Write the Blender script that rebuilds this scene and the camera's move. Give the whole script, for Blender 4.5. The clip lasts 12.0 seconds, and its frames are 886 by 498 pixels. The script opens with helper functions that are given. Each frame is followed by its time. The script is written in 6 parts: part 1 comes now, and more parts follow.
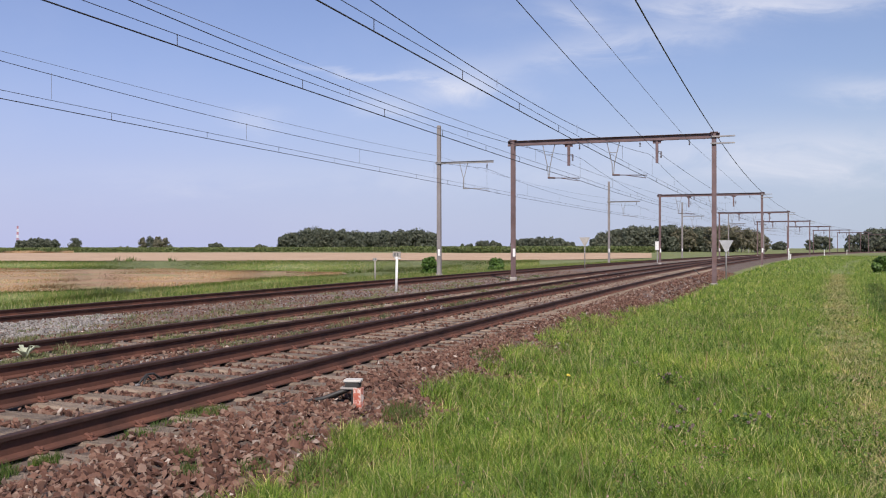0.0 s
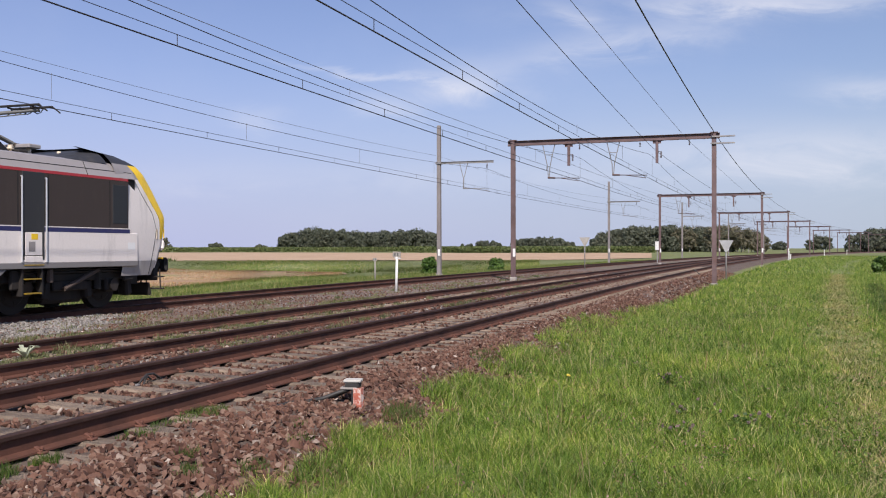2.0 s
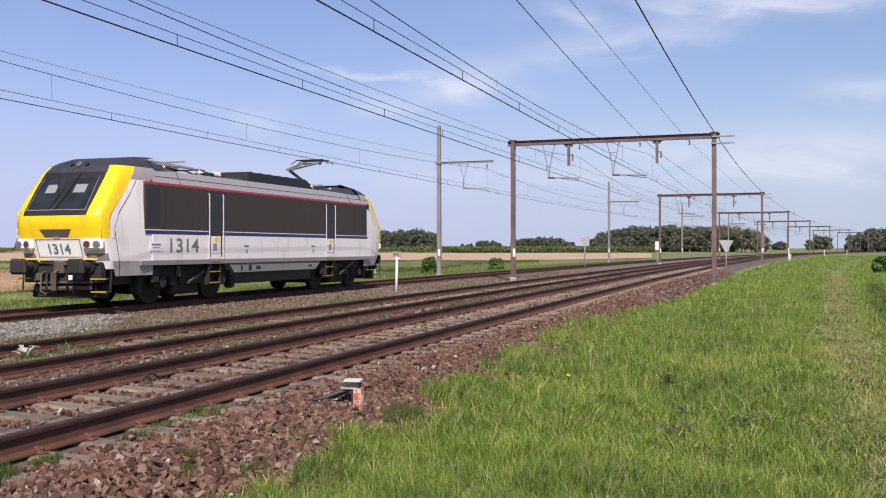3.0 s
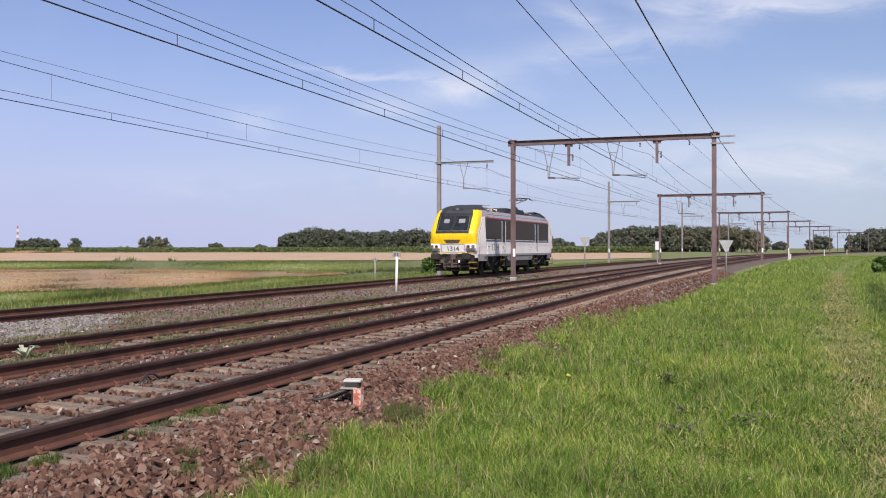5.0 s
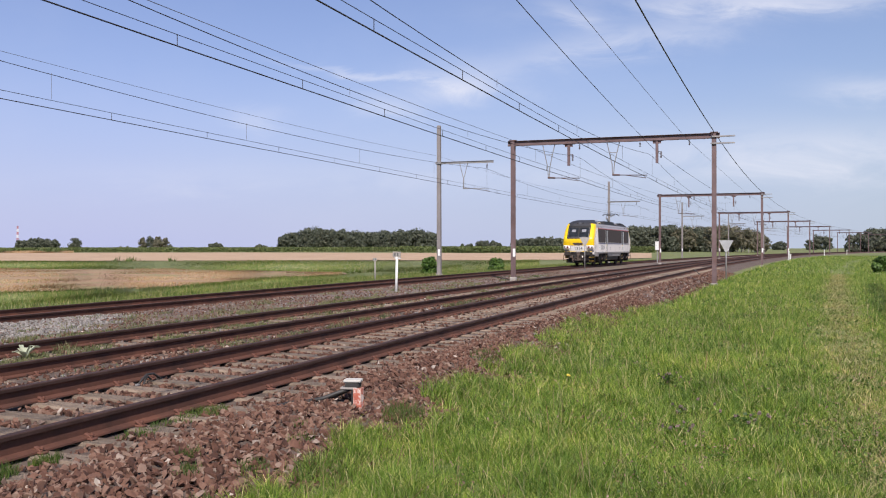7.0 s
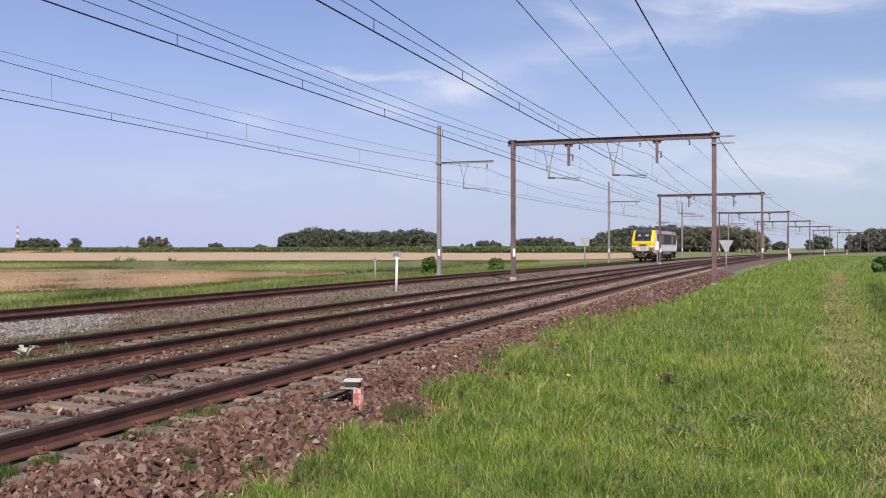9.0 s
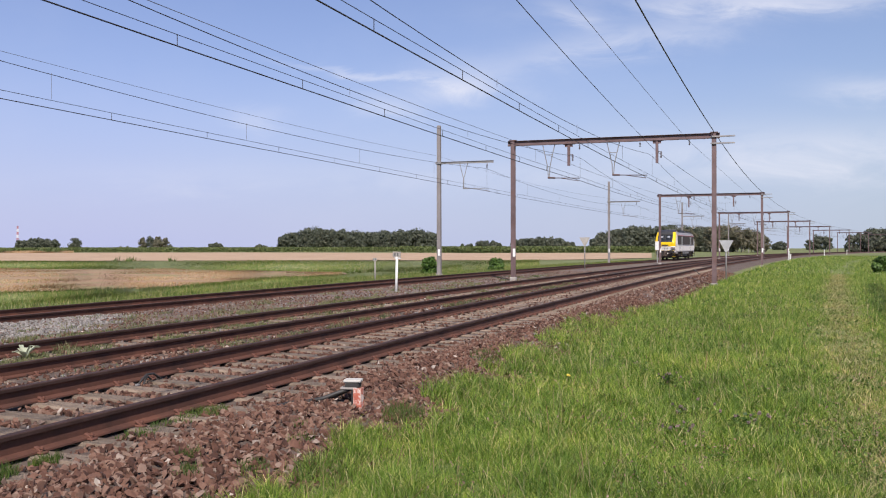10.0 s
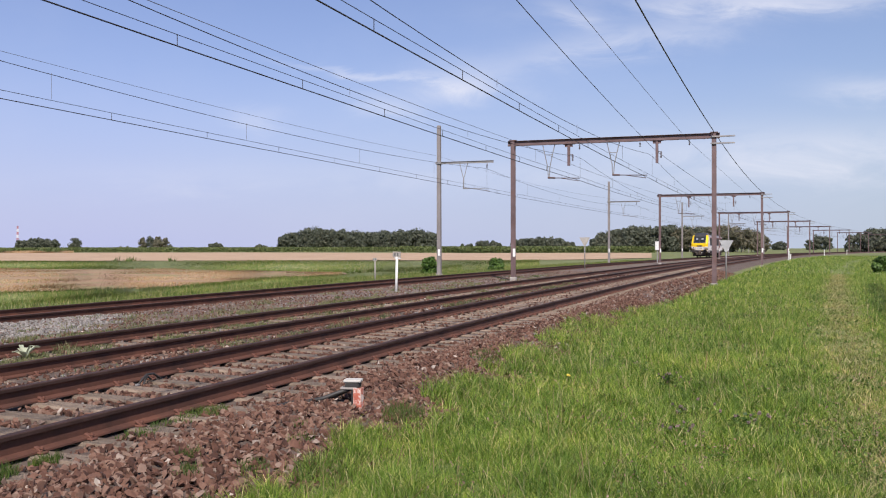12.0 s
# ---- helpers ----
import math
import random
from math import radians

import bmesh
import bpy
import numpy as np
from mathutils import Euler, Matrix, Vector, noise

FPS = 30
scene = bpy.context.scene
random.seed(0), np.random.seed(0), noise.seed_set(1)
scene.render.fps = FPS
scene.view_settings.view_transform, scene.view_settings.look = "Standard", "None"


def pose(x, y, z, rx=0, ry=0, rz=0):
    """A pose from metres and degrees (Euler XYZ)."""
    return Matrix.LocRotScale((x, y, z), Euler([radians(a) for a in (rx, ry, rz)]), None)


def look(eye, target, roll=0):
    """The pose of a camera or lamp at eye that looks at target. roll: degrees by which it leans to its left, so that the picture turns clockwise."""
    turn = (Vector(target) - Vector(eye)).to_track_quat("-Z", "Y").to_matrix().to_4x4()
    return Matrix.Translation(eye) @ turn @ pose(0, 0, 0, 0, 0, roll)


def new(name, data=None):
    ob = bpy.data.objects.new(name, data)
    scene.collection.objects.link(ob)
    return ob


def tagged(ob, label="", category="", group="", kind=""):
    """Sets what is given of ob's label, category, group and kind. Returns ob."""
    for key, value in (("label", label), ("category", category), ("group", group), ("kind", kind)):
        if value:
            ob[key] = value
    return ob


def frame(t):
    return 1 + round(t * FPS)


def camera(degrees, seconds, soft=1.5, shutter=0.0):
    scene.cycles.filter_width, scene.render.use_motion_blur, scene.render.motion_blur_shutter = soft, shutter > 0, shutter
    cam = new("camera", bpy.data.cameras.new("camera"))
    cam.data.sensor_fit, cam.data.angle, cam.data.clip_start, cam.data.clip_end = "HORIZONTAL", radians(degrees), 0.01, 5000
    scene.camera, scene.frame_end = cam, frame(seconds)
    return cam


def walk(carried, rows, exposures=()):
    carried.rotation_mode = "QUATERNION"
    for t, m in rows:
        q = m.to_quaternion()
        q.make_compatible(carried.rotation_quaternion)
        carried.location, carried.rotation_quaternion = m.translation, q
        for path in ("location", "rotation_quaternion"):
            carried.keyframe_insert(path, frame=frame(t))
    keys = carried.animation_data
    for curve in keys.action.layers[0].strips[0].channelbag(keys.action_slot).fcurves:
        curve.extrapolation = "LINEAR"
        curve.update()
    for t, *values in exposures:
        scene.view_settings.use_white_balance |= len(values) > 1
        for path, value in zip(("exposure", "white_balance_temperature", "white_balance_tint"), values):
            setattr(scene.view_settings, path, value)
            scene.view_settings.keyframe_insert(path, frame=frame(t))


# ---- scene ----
cam = camera(49.29, 12.0, soft=1.1)
EYE = Vector((0.0, 0.0, 1.3237))
YAW, PITCH = 0.3202, -0.0001
walk(cam, [(t, look(EYE, EYE + Vector((-math.sin(YAW), math.cos(YAW), math.tan(PITCH))) * 50, -0.10)) for t in (0.0, 12.0)],
     exposures=[(0.0, 0.29, 6500, 13), (2.1, 0.28, 6500, 13), (2.6, 0.35, 6500, 13), (3.0, 0.40, 6500, 13), (5.0, 0.35, 6500, 13), (12.0, 0.35, 6500, 13)])

# ---------------------------------------------------------------- light
SUN_FROM = Vector((0.41, -0.92, 0.97)).normalized()
world = bpy.data.worlds.new("sky")
scene.world = world
world.use_nodes = True
wn, wl = world.node_tree.nodes, world.node_tree.links
wn.clear()
w_out = wn.new("ShaderNodeOutputWorld")
w_bg = wn.new("ShaderNodeBackground")
w_bg.inputs["Strength"].default_value = 0.077
w_sky = wn.new("ShaderNodeTexSky")
w_sky.sky_type = "NISHITA"
w_sky.sun_disc = False
w_sky.sun_elevation = math.asin(SUN_FROM.z)
w_sky.sun_rotation = math.atan2(SUN_FROM.x, SUN_FROM.y)
w_sky.air_density, w_sky.dust_density, w_sky.ozone_density, w_sky.altitude = 1.0, 0.6, 3.0, 30
w_co = wn.new("ShaderNodeTexCoord")
w_sep = wn.new("ShaderNodeSeparateXYZ")
wl.new(w_co.outputs["Generated"], w_sep.inputs[0])
# thin cirrus: wisps by bearing (u) and height (v) ahead, ragged by noise, and a faint veil all round


def w_math(op, a, b=None, clamp=False):
    n = wn.new("ShaderNodeMath")
    n.operation, n.use_clamp = op, clamp
    for k, v in enumerate((a, b)):
        if v is None:
            continue
        if isinstance(v, (int, float)):
            n.inputs[k].default_value = v
        else:
            wl.new(v, n.inputs[k])
    return n.outputs[0]


def w_dot(axis):
    n = wn.new("ShaderNodeVectorMath")
    n.operation = "DOT_PRODUCT"
    n.inputs[1].default_value = axis
    wl.new(w_co.outputs["Generated"], n.inputs[0])
    return n.outputs["Value"]


def w_noise(vec, scale, detail, rough, distortion=0.0):
    n = wn.new("ShaderNodeTexNoise")
    n.inputs["Scale"].default_value, n.inputs["Detail"].default_value = scale, detail
    n.inputs["Roughness"].default_value, n.inputs["Distortion"].default_value = rough, distortion
    wl.new(vec, n.inputs["Vector"])
    return n.outputs["Fac"]


w_f = w_math("MAXIMUM", w_dot((-math.sin(YAW), math.cos(YAW), 0)), 0.05)
w_u = w_math("DIVIDE", w_dot((math.cos(YAW), math.sin(YAW), 0)), w_f)
w_v = w_math("DIVIDE", w_sep.outputs["Z"], w_f)
w_uv = wn.new("ShaderNodeCombineXYZ")
wl.new(w_u, w_uv.inputs["X"]); wl.new(w_math("MULTIPLY", w_v, 3.2), w_uv.inputs["Y"])
w_fibre = w_noise(w_uv.outputs[0], 9.0, 9, 0.62, 0.6)
w_ragged = w_noise(w_uv.outputs[0], 3.2, 6, 0.6, 0.3)
w_ud = w_math("ADD", w_u, w_math("MULTIPLY", w_math("SUBTRACT", w_ragged, 0.5), 0.16))
w_vd = w_math("ADD", w_v, w_math("MULTIPLY", w_math("SUBTRACT", w_fibre, 0.5), 0.05))
w_sum = None
# bearing, height, half-length, half-depth, slope, strength
for cu_, cv_, su_, sv_, sl_, st_ in ((0.40, 0.098, 0.17, 0.024, -0.02, 0.50), (0.45, 0.165, 0.06, 0.010, -0.04, 0.40), (0.32, 0.256, 0.13, 0.012, 0.03, 0.55),
                                     (0.19, 0.216, 0.09, 0.012, 0.13, 0.42), (0.14, 0.236, 0.02, 0.008, -0.5, 0.30), (0.025, 0.172, 0.045, 0.017, 0.05, 0.48),
                                     (-0.06, 0.180, 0.075, 0.0035, -0.13, 0.34), (-0.055, 0.150, 0.035, 0.008, -0.15, 0.25), (-0.20, 0.138, 0.03, 0.008, -0.1, 0.20),
                                     (0.06, 0.075, 0.12, 0.014, 0.0, 0.20), (-0.25, 0.075, 0.12, 0.014, 0.0, 0.12)):
    du = w_math("SUBTRACT", w_ud, cu_)
    dv = w_math("SUBTRACT", w_math("SUBTRACT", w_vd, cv_), w_math("MULTIPLY", du, sl_))
    q2 = w_math("ADD", w_math("POWER", w_math("ABSOLUTE", w_math("DIVIDE", du, su_)), 2.0), w_math("POWER", w_math("ABSOLUTE", w_math("DIVIDE", dv, sv_)), 2.0))
    g1 = w_math("MULTIPLY", w_math("POWER", 2.718, w_math("MULTIPLY", q2, -0.7)), st_)
    w_sum = g1 if w_sum is None else w_math("ADD", w_sum, g1)
w_fib2 = w_math("MULTIPLY", w_math("SUBTRACT", w_fibre, 0.18, True), 2.7)
w_veil = w_math("MULTIPLY", w_math("MULTIPLY", w_math("SUBTRACT", w_noise(w_co.outputs["Generated"], 4.0, 5, 0.6), 0.45, True), 0.18), w_fib2)
w_cloud = w_math("ADD", w_math("MULTIPLY", w_sum, w_fib2), w_veil, True)
w_mix = wn.new("ShaderNodeMix"); w_mix.data_type = "RGBA"
w_mix.inputs["B"].default_value = (8.8, 9.0, 9.8, 1)
wl.new(w_cloud, w_mix.inputs["Factor"])
# summer haze, thickening towards the horizon
w_tint = wn.new("ShaderNodeMix"); w_tint.data_type, w_tint.blend_type = "RGBA", "MULTIPLY"
w_tint.inputs["Factor"].default_value = 1.0
w_tint.inputs["B"].default_value = (0.925, 0.968, 1.20, 1)
wl.new(w_sky.outputs[0], w_tint.inputs["A"])
w_hr = wn.new("ShaderNodeValToRGB")
for pos, val in ((0.0, 0.95), (0.08, 0.70), (0.18, 0.34), (0.36, 0.05)):
    e = w_hr.color_ramp.elements.new(pos) if pos not in (0.0,) else w_hr.color_ramp.elements[0]
    e.position, e.color = pos, (val, val, val, 1)
w_hr.color_ramp.elements[len(w_hr.color_ramp.elements) - 1].color = (0, 0, 0, 1)
wl.new(w_sep.outputs["Z"], w_hr.inputs[0])
w_haze = wn.new("ShaderNodeMix"); w_haze.data_type = "RGBA"
w_side = wn.new("ShaderNodeMix"); w_side.data_type = "RGBA"
w_side.inputs["A"].default_value, w_side.inputs["B"].default_value = (5.25, 5.70, 8.5, 1), (5.1, 5.95, 7.3, 1)
wl.new(w_math("ADD", w_math("MULTIPLY", w_u, 1.25), 0.42, True), w_side.inputs["Factor"])
wl.new(w_side.outputs["Result"], w_haze.inputs["B"])
wl.new(w_hr.outputs["Color"], w_haze.inputs["Factor"])
wl.new(w_tint.outputs["Result"], w_haze.inputs["A"])
wl.new(w_haze.outputs["Result"], w_mix.inputs["A"])
wl.new(w_mix.outputs["Result"], w_bg.inputs["Color"])
wl.new(w_bg.outputs[0], w_out.inputs[0])

sun = new("sun", bpy.data.lights.new("sun", "SUN"))
sun.data.energy, sun.data.angle, sun.data.color = 4.9, radians(0.53), (1.0, 0.94, 0.86)
sun.matrix_world = look(SUN_FROM * 100, (0, 0, 0))

# ---------------------------------------------------------------- the line's plan
# s: metres along the line from abreast of the camera; d: metres to its left; z: above the near track's rails
S0, S1, STEP = -1600.0, 4200.0, 0.5
_s = np.arange(S0, S1 + STEP, STEP)
_c = np.clip(_s, -60, 480)
_th = 0.5242e-3 * _c + 0.5 * 0.2658e-6 * np.where(_c > 0, _c, 0) ** 2
_mid = (_th[1:] + _th[:-1]) / 2
_x = np.concatenate([[0], np.cumsum(np.sin(_mid) * STEP)])
_y = np.concatenate([[0], np.cumsum(np.cos(_mid) * STEP)])
_i0 = int(-S0 / STEP)
_x, _y = _x - _x[_i0], _y - _y[_i0]


def heading(s):
    return float(np.interp(s, _s, _th))


def at(s, d, z=0.0):
    th = heading(s)
    return Vector((float(np.interp(s, _s, _x)) - d * math.cos(th), float(np.interp(s, _s, _y)) + d * math.sin(th), z))


def at_many(s, d, z):
    th = np.interp(s, _s, _th)
    return np.stack([np.interp(s, _s, _x) - d * np.cos(th), np.interp(s, _s, _y) + d * np.sin(th), z + 0 * s], -1)


def stand(s, d, z=0.0, turn=0.0):
    """A pose on the line: its own y looks along the line."""
    p = at(s, d, z)
    return pose(p.x, p.y, p.z, 0, 0, -math.degrees(heading(s)) + turn)


D_NEAR, D_MID, D_FAR = 5.8855, 9.4847, 16.863
Z_MID, Z_FAR, CANT = -0.066, -0.160, 0.0436
GANTRY_S, GANTRY_STEP = 48.66, 53.35
POST_R, POST_L, BEAM_Z = 2.886, 13.012, 6.88
MAST_S, MAST_D = 56.4, 20.0

_pd = [-4000, -60, -8, -1.0, 1.5, 3.1, 3.45, 4.25, 4.6, 5.3, 6.6, 6.9, 8.1, 8.5, 9.0, 10.1, 10.6, 11.3, 13.5, 15.6, 18.6, 19.6, 21.6, 30, 5000]
_pz = [-0.55, -0.50, -0.46, -0.47, -0.50, -0.50, -0.42, -0.225, -0.212, -0.200, -0.172, -0.185, -0.25, -0.25, -0.245, -0.225, -0.245, -0.33, -0.34, -0.33, -0.34, -0.42, -0.80, -0.92, -0.95]


def ground_z(d):
    return np.interp(d, _pd, _pz)


FORWARD, RIGHT = Vector((-math.sin(YAW), math.cos(YAW), 0)), Vector((math.cos(YAW), math.sin(YAW), 0))


def rise(x, y, d):
    """The fields climb gently towards the horizon."""
    f = -math.sin(YAW) * x + math.cos(YAW) * y
    return np.interp(f, [130, 400, 1200, 3000], [0.0, 0.95, 1.5, 2.0]) * np.clip((d - 22) / 50, 0, 1)


def out(f, tan, up=0.0):
    """A point of the fields: f metres ahead, tan its bearing to the right of the camera's axis."""
    p = FORWARD * f + RIGHT * (f * tan)
    i = int(np.argmin((_x - p.x) ** 2 + (_y - p.y) ** 2))
    d = -(p.x - _x[i]) * math.cos(_th[i]) + (p.y - _y[i]) * math.sin(_th[i])
    p.z = float(ground_z(d)) + float(rise(p.x, p.y, d)) + up
    return p


# ---------------------------------------------------------------- materials
def principled(name):
    m = bpy.data.materials.new(name)
    m.use_nodes = True
    nt = m.node_tree
    return m, nt, nt.nodes["Principled BSDF"]


def ramp(nt, fac, stops):
    r = nt.nodes.new("ShaderNodeValToRGB")
    el = r.color_ramp.elements
    while len(el) < len(stops):
        el.new(0.5)
    for e, (pos, col) in zip(el, stops):
        e.position, e.color = pos, (*col, 1)
    nt.links.new(fac, r.inputs[0])
    return r.outputs["Color"]


def noise_tex(nt, scale, detail=6, rough=0.6, stretch=(1, 1, 1), space="Object", distortion=0.0):
    c = nt.nodes.new("ShaderNodeTexCoord")
    m = nt.nodes.new("ShaderNodeMapping")
    m.inputs["Scale"].default_value = stretch
    n = nt.nodes.new("ShaderNodeTexNoise")
    n.inputs["Scale"].default_value, n.inputs["Detail"].default_value = scale, detail
    n.inputs["Roughness"].default_value, n.inputs["Distortion"].default_value = rough, distortion
    nt.links.new(c.outputs[space], m.inputs[0])
    nt.links.new(m.outputs[0], n.inputs["Vector"])
    return n.outputs["Fac"]


def mix(nt, fac, a, b, blend="MIX"):
    m = nt.nodes.new("ShaderNodeMix")
    m.data_type, m.blend_type = "RGBA", blend
    for key, v in (("Factor", fac), ("A", a), ("B", b)):
        if isinstance(v, (int, float)):
            m.inputs[key].default_value = v
        elif isinstance(v, tuple):
            m.inputs[key].default_value = (*v, 1)
        else:
            nt.links.new(v, m.inputs[key])
    return m.outputs["Result"]


def bump(nt, bsdf, fac, strength=0.4, distance=0.01):
    b = nt.nodes.new("ShaderNodeBump")
    b.inputs["Strength"].default_value, b.inputs["Distance"].default_value = strength, distance
    nt.links.new(fac, b.inputs["Height"])
    nt.links.new(b.outputs[0], bsdf.inputs["Normal"])


def surface(name, stops, scale, rough=0.7, metal=0.0, fine=None, wear=None, wear_at=(0.55, 0.7), wear_scale=3.0, relief=0.3, dist=0.01,
            stretch=(1, 1, 1), island=0.0, obj=0.0, spec=0.5):
    """A worn surface: a coarse colour noise, fine grain over it, stains of another colour, relief; island/obj: spread of brightness from piece to piece."""
    m, nt, b = principled(name)
    n = noise_tex(nt, scale, 5, 0.6, stretch)
    col = ramp(nt, n, stops)
    g = noise_tex(nt, fine or scale * 14, 4, 0.65, stretch)
    col = mix(nt, 0.55, col, ramp(nt, g, [(0.25, (0.62, 0.62, 0.62)), (0.75, (1.0, 1.0, 1.0))]), "MULTIPLY")
    if wear:
        w = noise_tex(nt, wear_scale, 8, 0.7, stretch)
        mask = ramp(nt, w, [(wear_at[0], (0, 0, 0)), (wear_at[1], (1, 1, 1))])
        col = mix(nt, mask, col, wear)
    if island:
        geo = nt.nodes.new("ShaderNodeNewGeometry")
        k = ramp(nt, geo.outputs["Random Per Island"], [(0.0, (1 - island,) * 3), (1.0, (1.0, 1.0, 1.0))])
        col = mix(nt, 1.0, col, k, "MULTIPLY")
    if obj:
        oi = nt.nodes.new("ShaderNodeObjectInfo")
        k = ramp(nt, oi.outputs["Random"], [(0.0, (1 - obj,) * 3), (1.0, (1.0, 1.0, 1.0))])
        col = mix(nt, 1.0, col, k, "MULTIPLY")
    nt.links.new(col, b.inputs["Base Color"])
    b.inputs["Roughness"].default_value, b.inputs["Metallic"].default_value = rough, metal
    b.inputs["Specular IOR Level"].default_value = spec
    if relief:
        bump(nt, b, g, relief, dist)
    return m


def leafy(name, stops, rough=0.55, trans=0.25):
    """Blades and leaves: colour from piece to piece, some light through them."""
    m, nt, b = principled(name)
    geo = nt.nodes.new("ShaderNodeNewGeometry")
    patch = noise_tex(nt, 0.45, 4, 0.6)
    col = ramp(nt, geo.outputs["Random Per Island"], stops)
    col = mix(nt, 1.0, col, ramp(nt, patch, [(0.32, (0.74, 0.78, 0.72)), (0.5, (0.94, 0.95, 0.92)), (0.68, (1.18, 1.10, 0.98))]), "MULTIPLY")
    tuft = noise_tex(nt, 3.5, 3, 0.6)
    col = mix(nt, 1.0, col, ramp(nt, tuft, [(0.36, (0.72, 0.78, 0.74)), (0.52, (1.0, 1.0, 1.0)), (0.66, (1.22, 1.16, 1.05))]), "MULTIPLY")
    nt.links.new(col, b.inputs["Base Color"])
    b.inputs["Roughness"].default_value = rough
    b.inputs["Specular IOR Level"].default_value = 0.3
    t = nt.nodes.new("ShaderNodeBsdfTranslucent")
    nt.links.new(col, t.inputs["Color"])
    ms = nt.nodes.new("ShaderNodeMixShader")
    ms.inputs[0].default_value = trans
    nt.links.new(b.outputs[0], ms.inputs[1])
    nt.links.new(t.outputs[0], ms.inputs[2])
    nt.links.new(ms.outputs[0], nt.nodes["Material Output"].inputs[0])
    return m


M_SOIL = surface("meadow_soil", [(0.3, (0.105, 0.130, 0.036)), (0.7, (0.180, 0.195, 0.066))], 0.25, 0.95, fine=9, relief=0.6, dist=0.03,
                 wear=(0.20, 0.20, 0.075), wear_at=(0.50, 0.70), wear_scale=0.10)
M_BED = surface("ballast_bed", [(0.3, (0.085, 0.058, 0.045)), (0.7, (0.155, 0.110, 0.087))], 1.1, 0.95, fine=26, relief=0.9, dist=0.04,
                wear=(0.13, 0.13, 0.055), wear_at=(0.6, 0.75), wear_scale=0.8)
M_CINDER = surface("cinder_path", [(0.3, (0.115, 0.078, 0.062)), (0.7, (0.205, 0.148, 0.118))], 0.8, 0.95, fine=24, relief=0.9, dist=0.03,
                   wear=(0.135, 0.145, 0.058), wear_at=(0.52, 0.66), wear_scale=0.5)
M_STUBBLE = surface("stubble", [(0.3, (0.38, 0.245, 0.15)), (0.7, (0.52, 0.37, 0.24))], 0.12, 0.95, fine=3.0, relief=0.5, dist=0.05,
                    wear=(0.30, 0.27, 0.12), wear_at=(0.6, 0.8), wear_scale=0.09)
M_PALE_STONE = surface("pale_stone", [(0.3, (0.25, 0.225, 0.205)), (0.7, (0.40, 0.37, 0.34))], 5, 0.9, fine=60, relief=0.3, island=0.55)
M_RAIL = surface("rail_rust", [(0.3, (0.056, 0.021, 0.013)), (0.7, (0.138, 0.051, 0.030))], 2.2, 0.85, 0.0, fine=30, relief=0.25, stretch=(1, 1, 1))
M_HEAD = surface("rail_head", [(0.3, (0.040, 0.022, 0.018)), (0.7, (0.078, 0.046, 0.039))], 3, 0.65, 0.0, fine=40, relief=0.05, spec=0.12)
M_SLEEPER = surface("sleeper_timber", [(0.3, (0.21, 0.150, 0.108)), (0.7, (0.38, 0.29, 0.215))], 3, 0.9, fine=34, relief=0.8, dist=0.02, obj=0.35, stretch=(1, 6, 6), wear=(0.12, 0.078, 0.056), wear_at=(0.52, 0.70), wear_scale=4)
M_STEEL_RED = surface("painted_post", [(0.3, (0.115, 0.074, 0.074)), (0.7, (0.19, 0.128, 0.128))], 1.2, 0.65, 0.2, fine=14, relief=0.15,
                      wear=(0.14, 0.075, 0.06), wear_at=(0.55, 0.72), wear_scale=2.0)
M_STEEL_GREY = surface("galvanised", [(0.3, (0.24, 0.225, 0.22)), (0.7, (0.36, 0.345, 0.34))], 1.5, 0.55, 0.4, fine=20, relief=0.1)
M_WIRE = surface("copper_wire", [(0.3, (0.035, 0.03, 0.032)), (0.7, (0.06, 0.05, 0.05))], 2, 0.6, 0.4, relief=0)
M_WIRE_PALE = surface("grey_wire", [(0.3, (0.13, 0.13, 0.15)), (0.7, (0.2, 0.2, 0.22))], 2, 0.6, 0.4, relief=0)
M_CONCRETE = surface("concrete", [(0.3, (0.24, 0.215, 0.195)), (0.7, (0.36, 0.33, 0.30))], 3, 0.9, fine=40, relief=0.4)
M_WHITE = surface("white_paint", [(0.3, (0.66, 0.65, 0.63)), (0.7, (0.80, 0.79, 0.77))], 6, 0.6, fine=40, relief=0.1, wear=(0.4, 0.36, 0.32), wear_at=(0.62, 0.75), wear_scale=9)
M_PORCELAIN = surface("insulator", [(0.3, (0.08, 0.05, 0.04)), (0.7, (0.12, 0.07, 0.06))], 4, 0.3, relief=0)


# ---------------------------------------------------------------- mesh helpers
def mesh_object(name, verts, faces, material, parent=None, smooth=False):
    me = bpy.data.meshes.new(name)
    me.from_pydata([tuple(v) for v in verts], [], [tuple(f) for f in faces])
    me.materials.append(material)
    if smooth:
        me.shade_smooth()
    ob = new(name, me)
    ob.parent = parent
    return ob


def part(name, bm, material, parent=None, label="", smooth=False):
    me = bpy.data.meshes.new(name)
    bm.normal_update()
    bm.to_mesh(me)
    bm.free()
    me.materials.append(material)
    if smooth:
        me.shade_smooth()
    ob = new(name, me)
    ob.parent = parent
    if label:
        tagged(ob, label)
    return ob


def add_box(bm, size, m=Matrix(), bevel=0.0):
    v = bmesh.ops.create_cube(bm, size=1.0, matrix=m @ Matrix.Diagonal((*size, 1)))["verts"]
    if bevel:
        es = list({e for x in v for e in x.link_edges})
        bmesh.ops.bevel(bm, geom=es, offset=bevel, segments=1, affect="EDGES")
    return bm


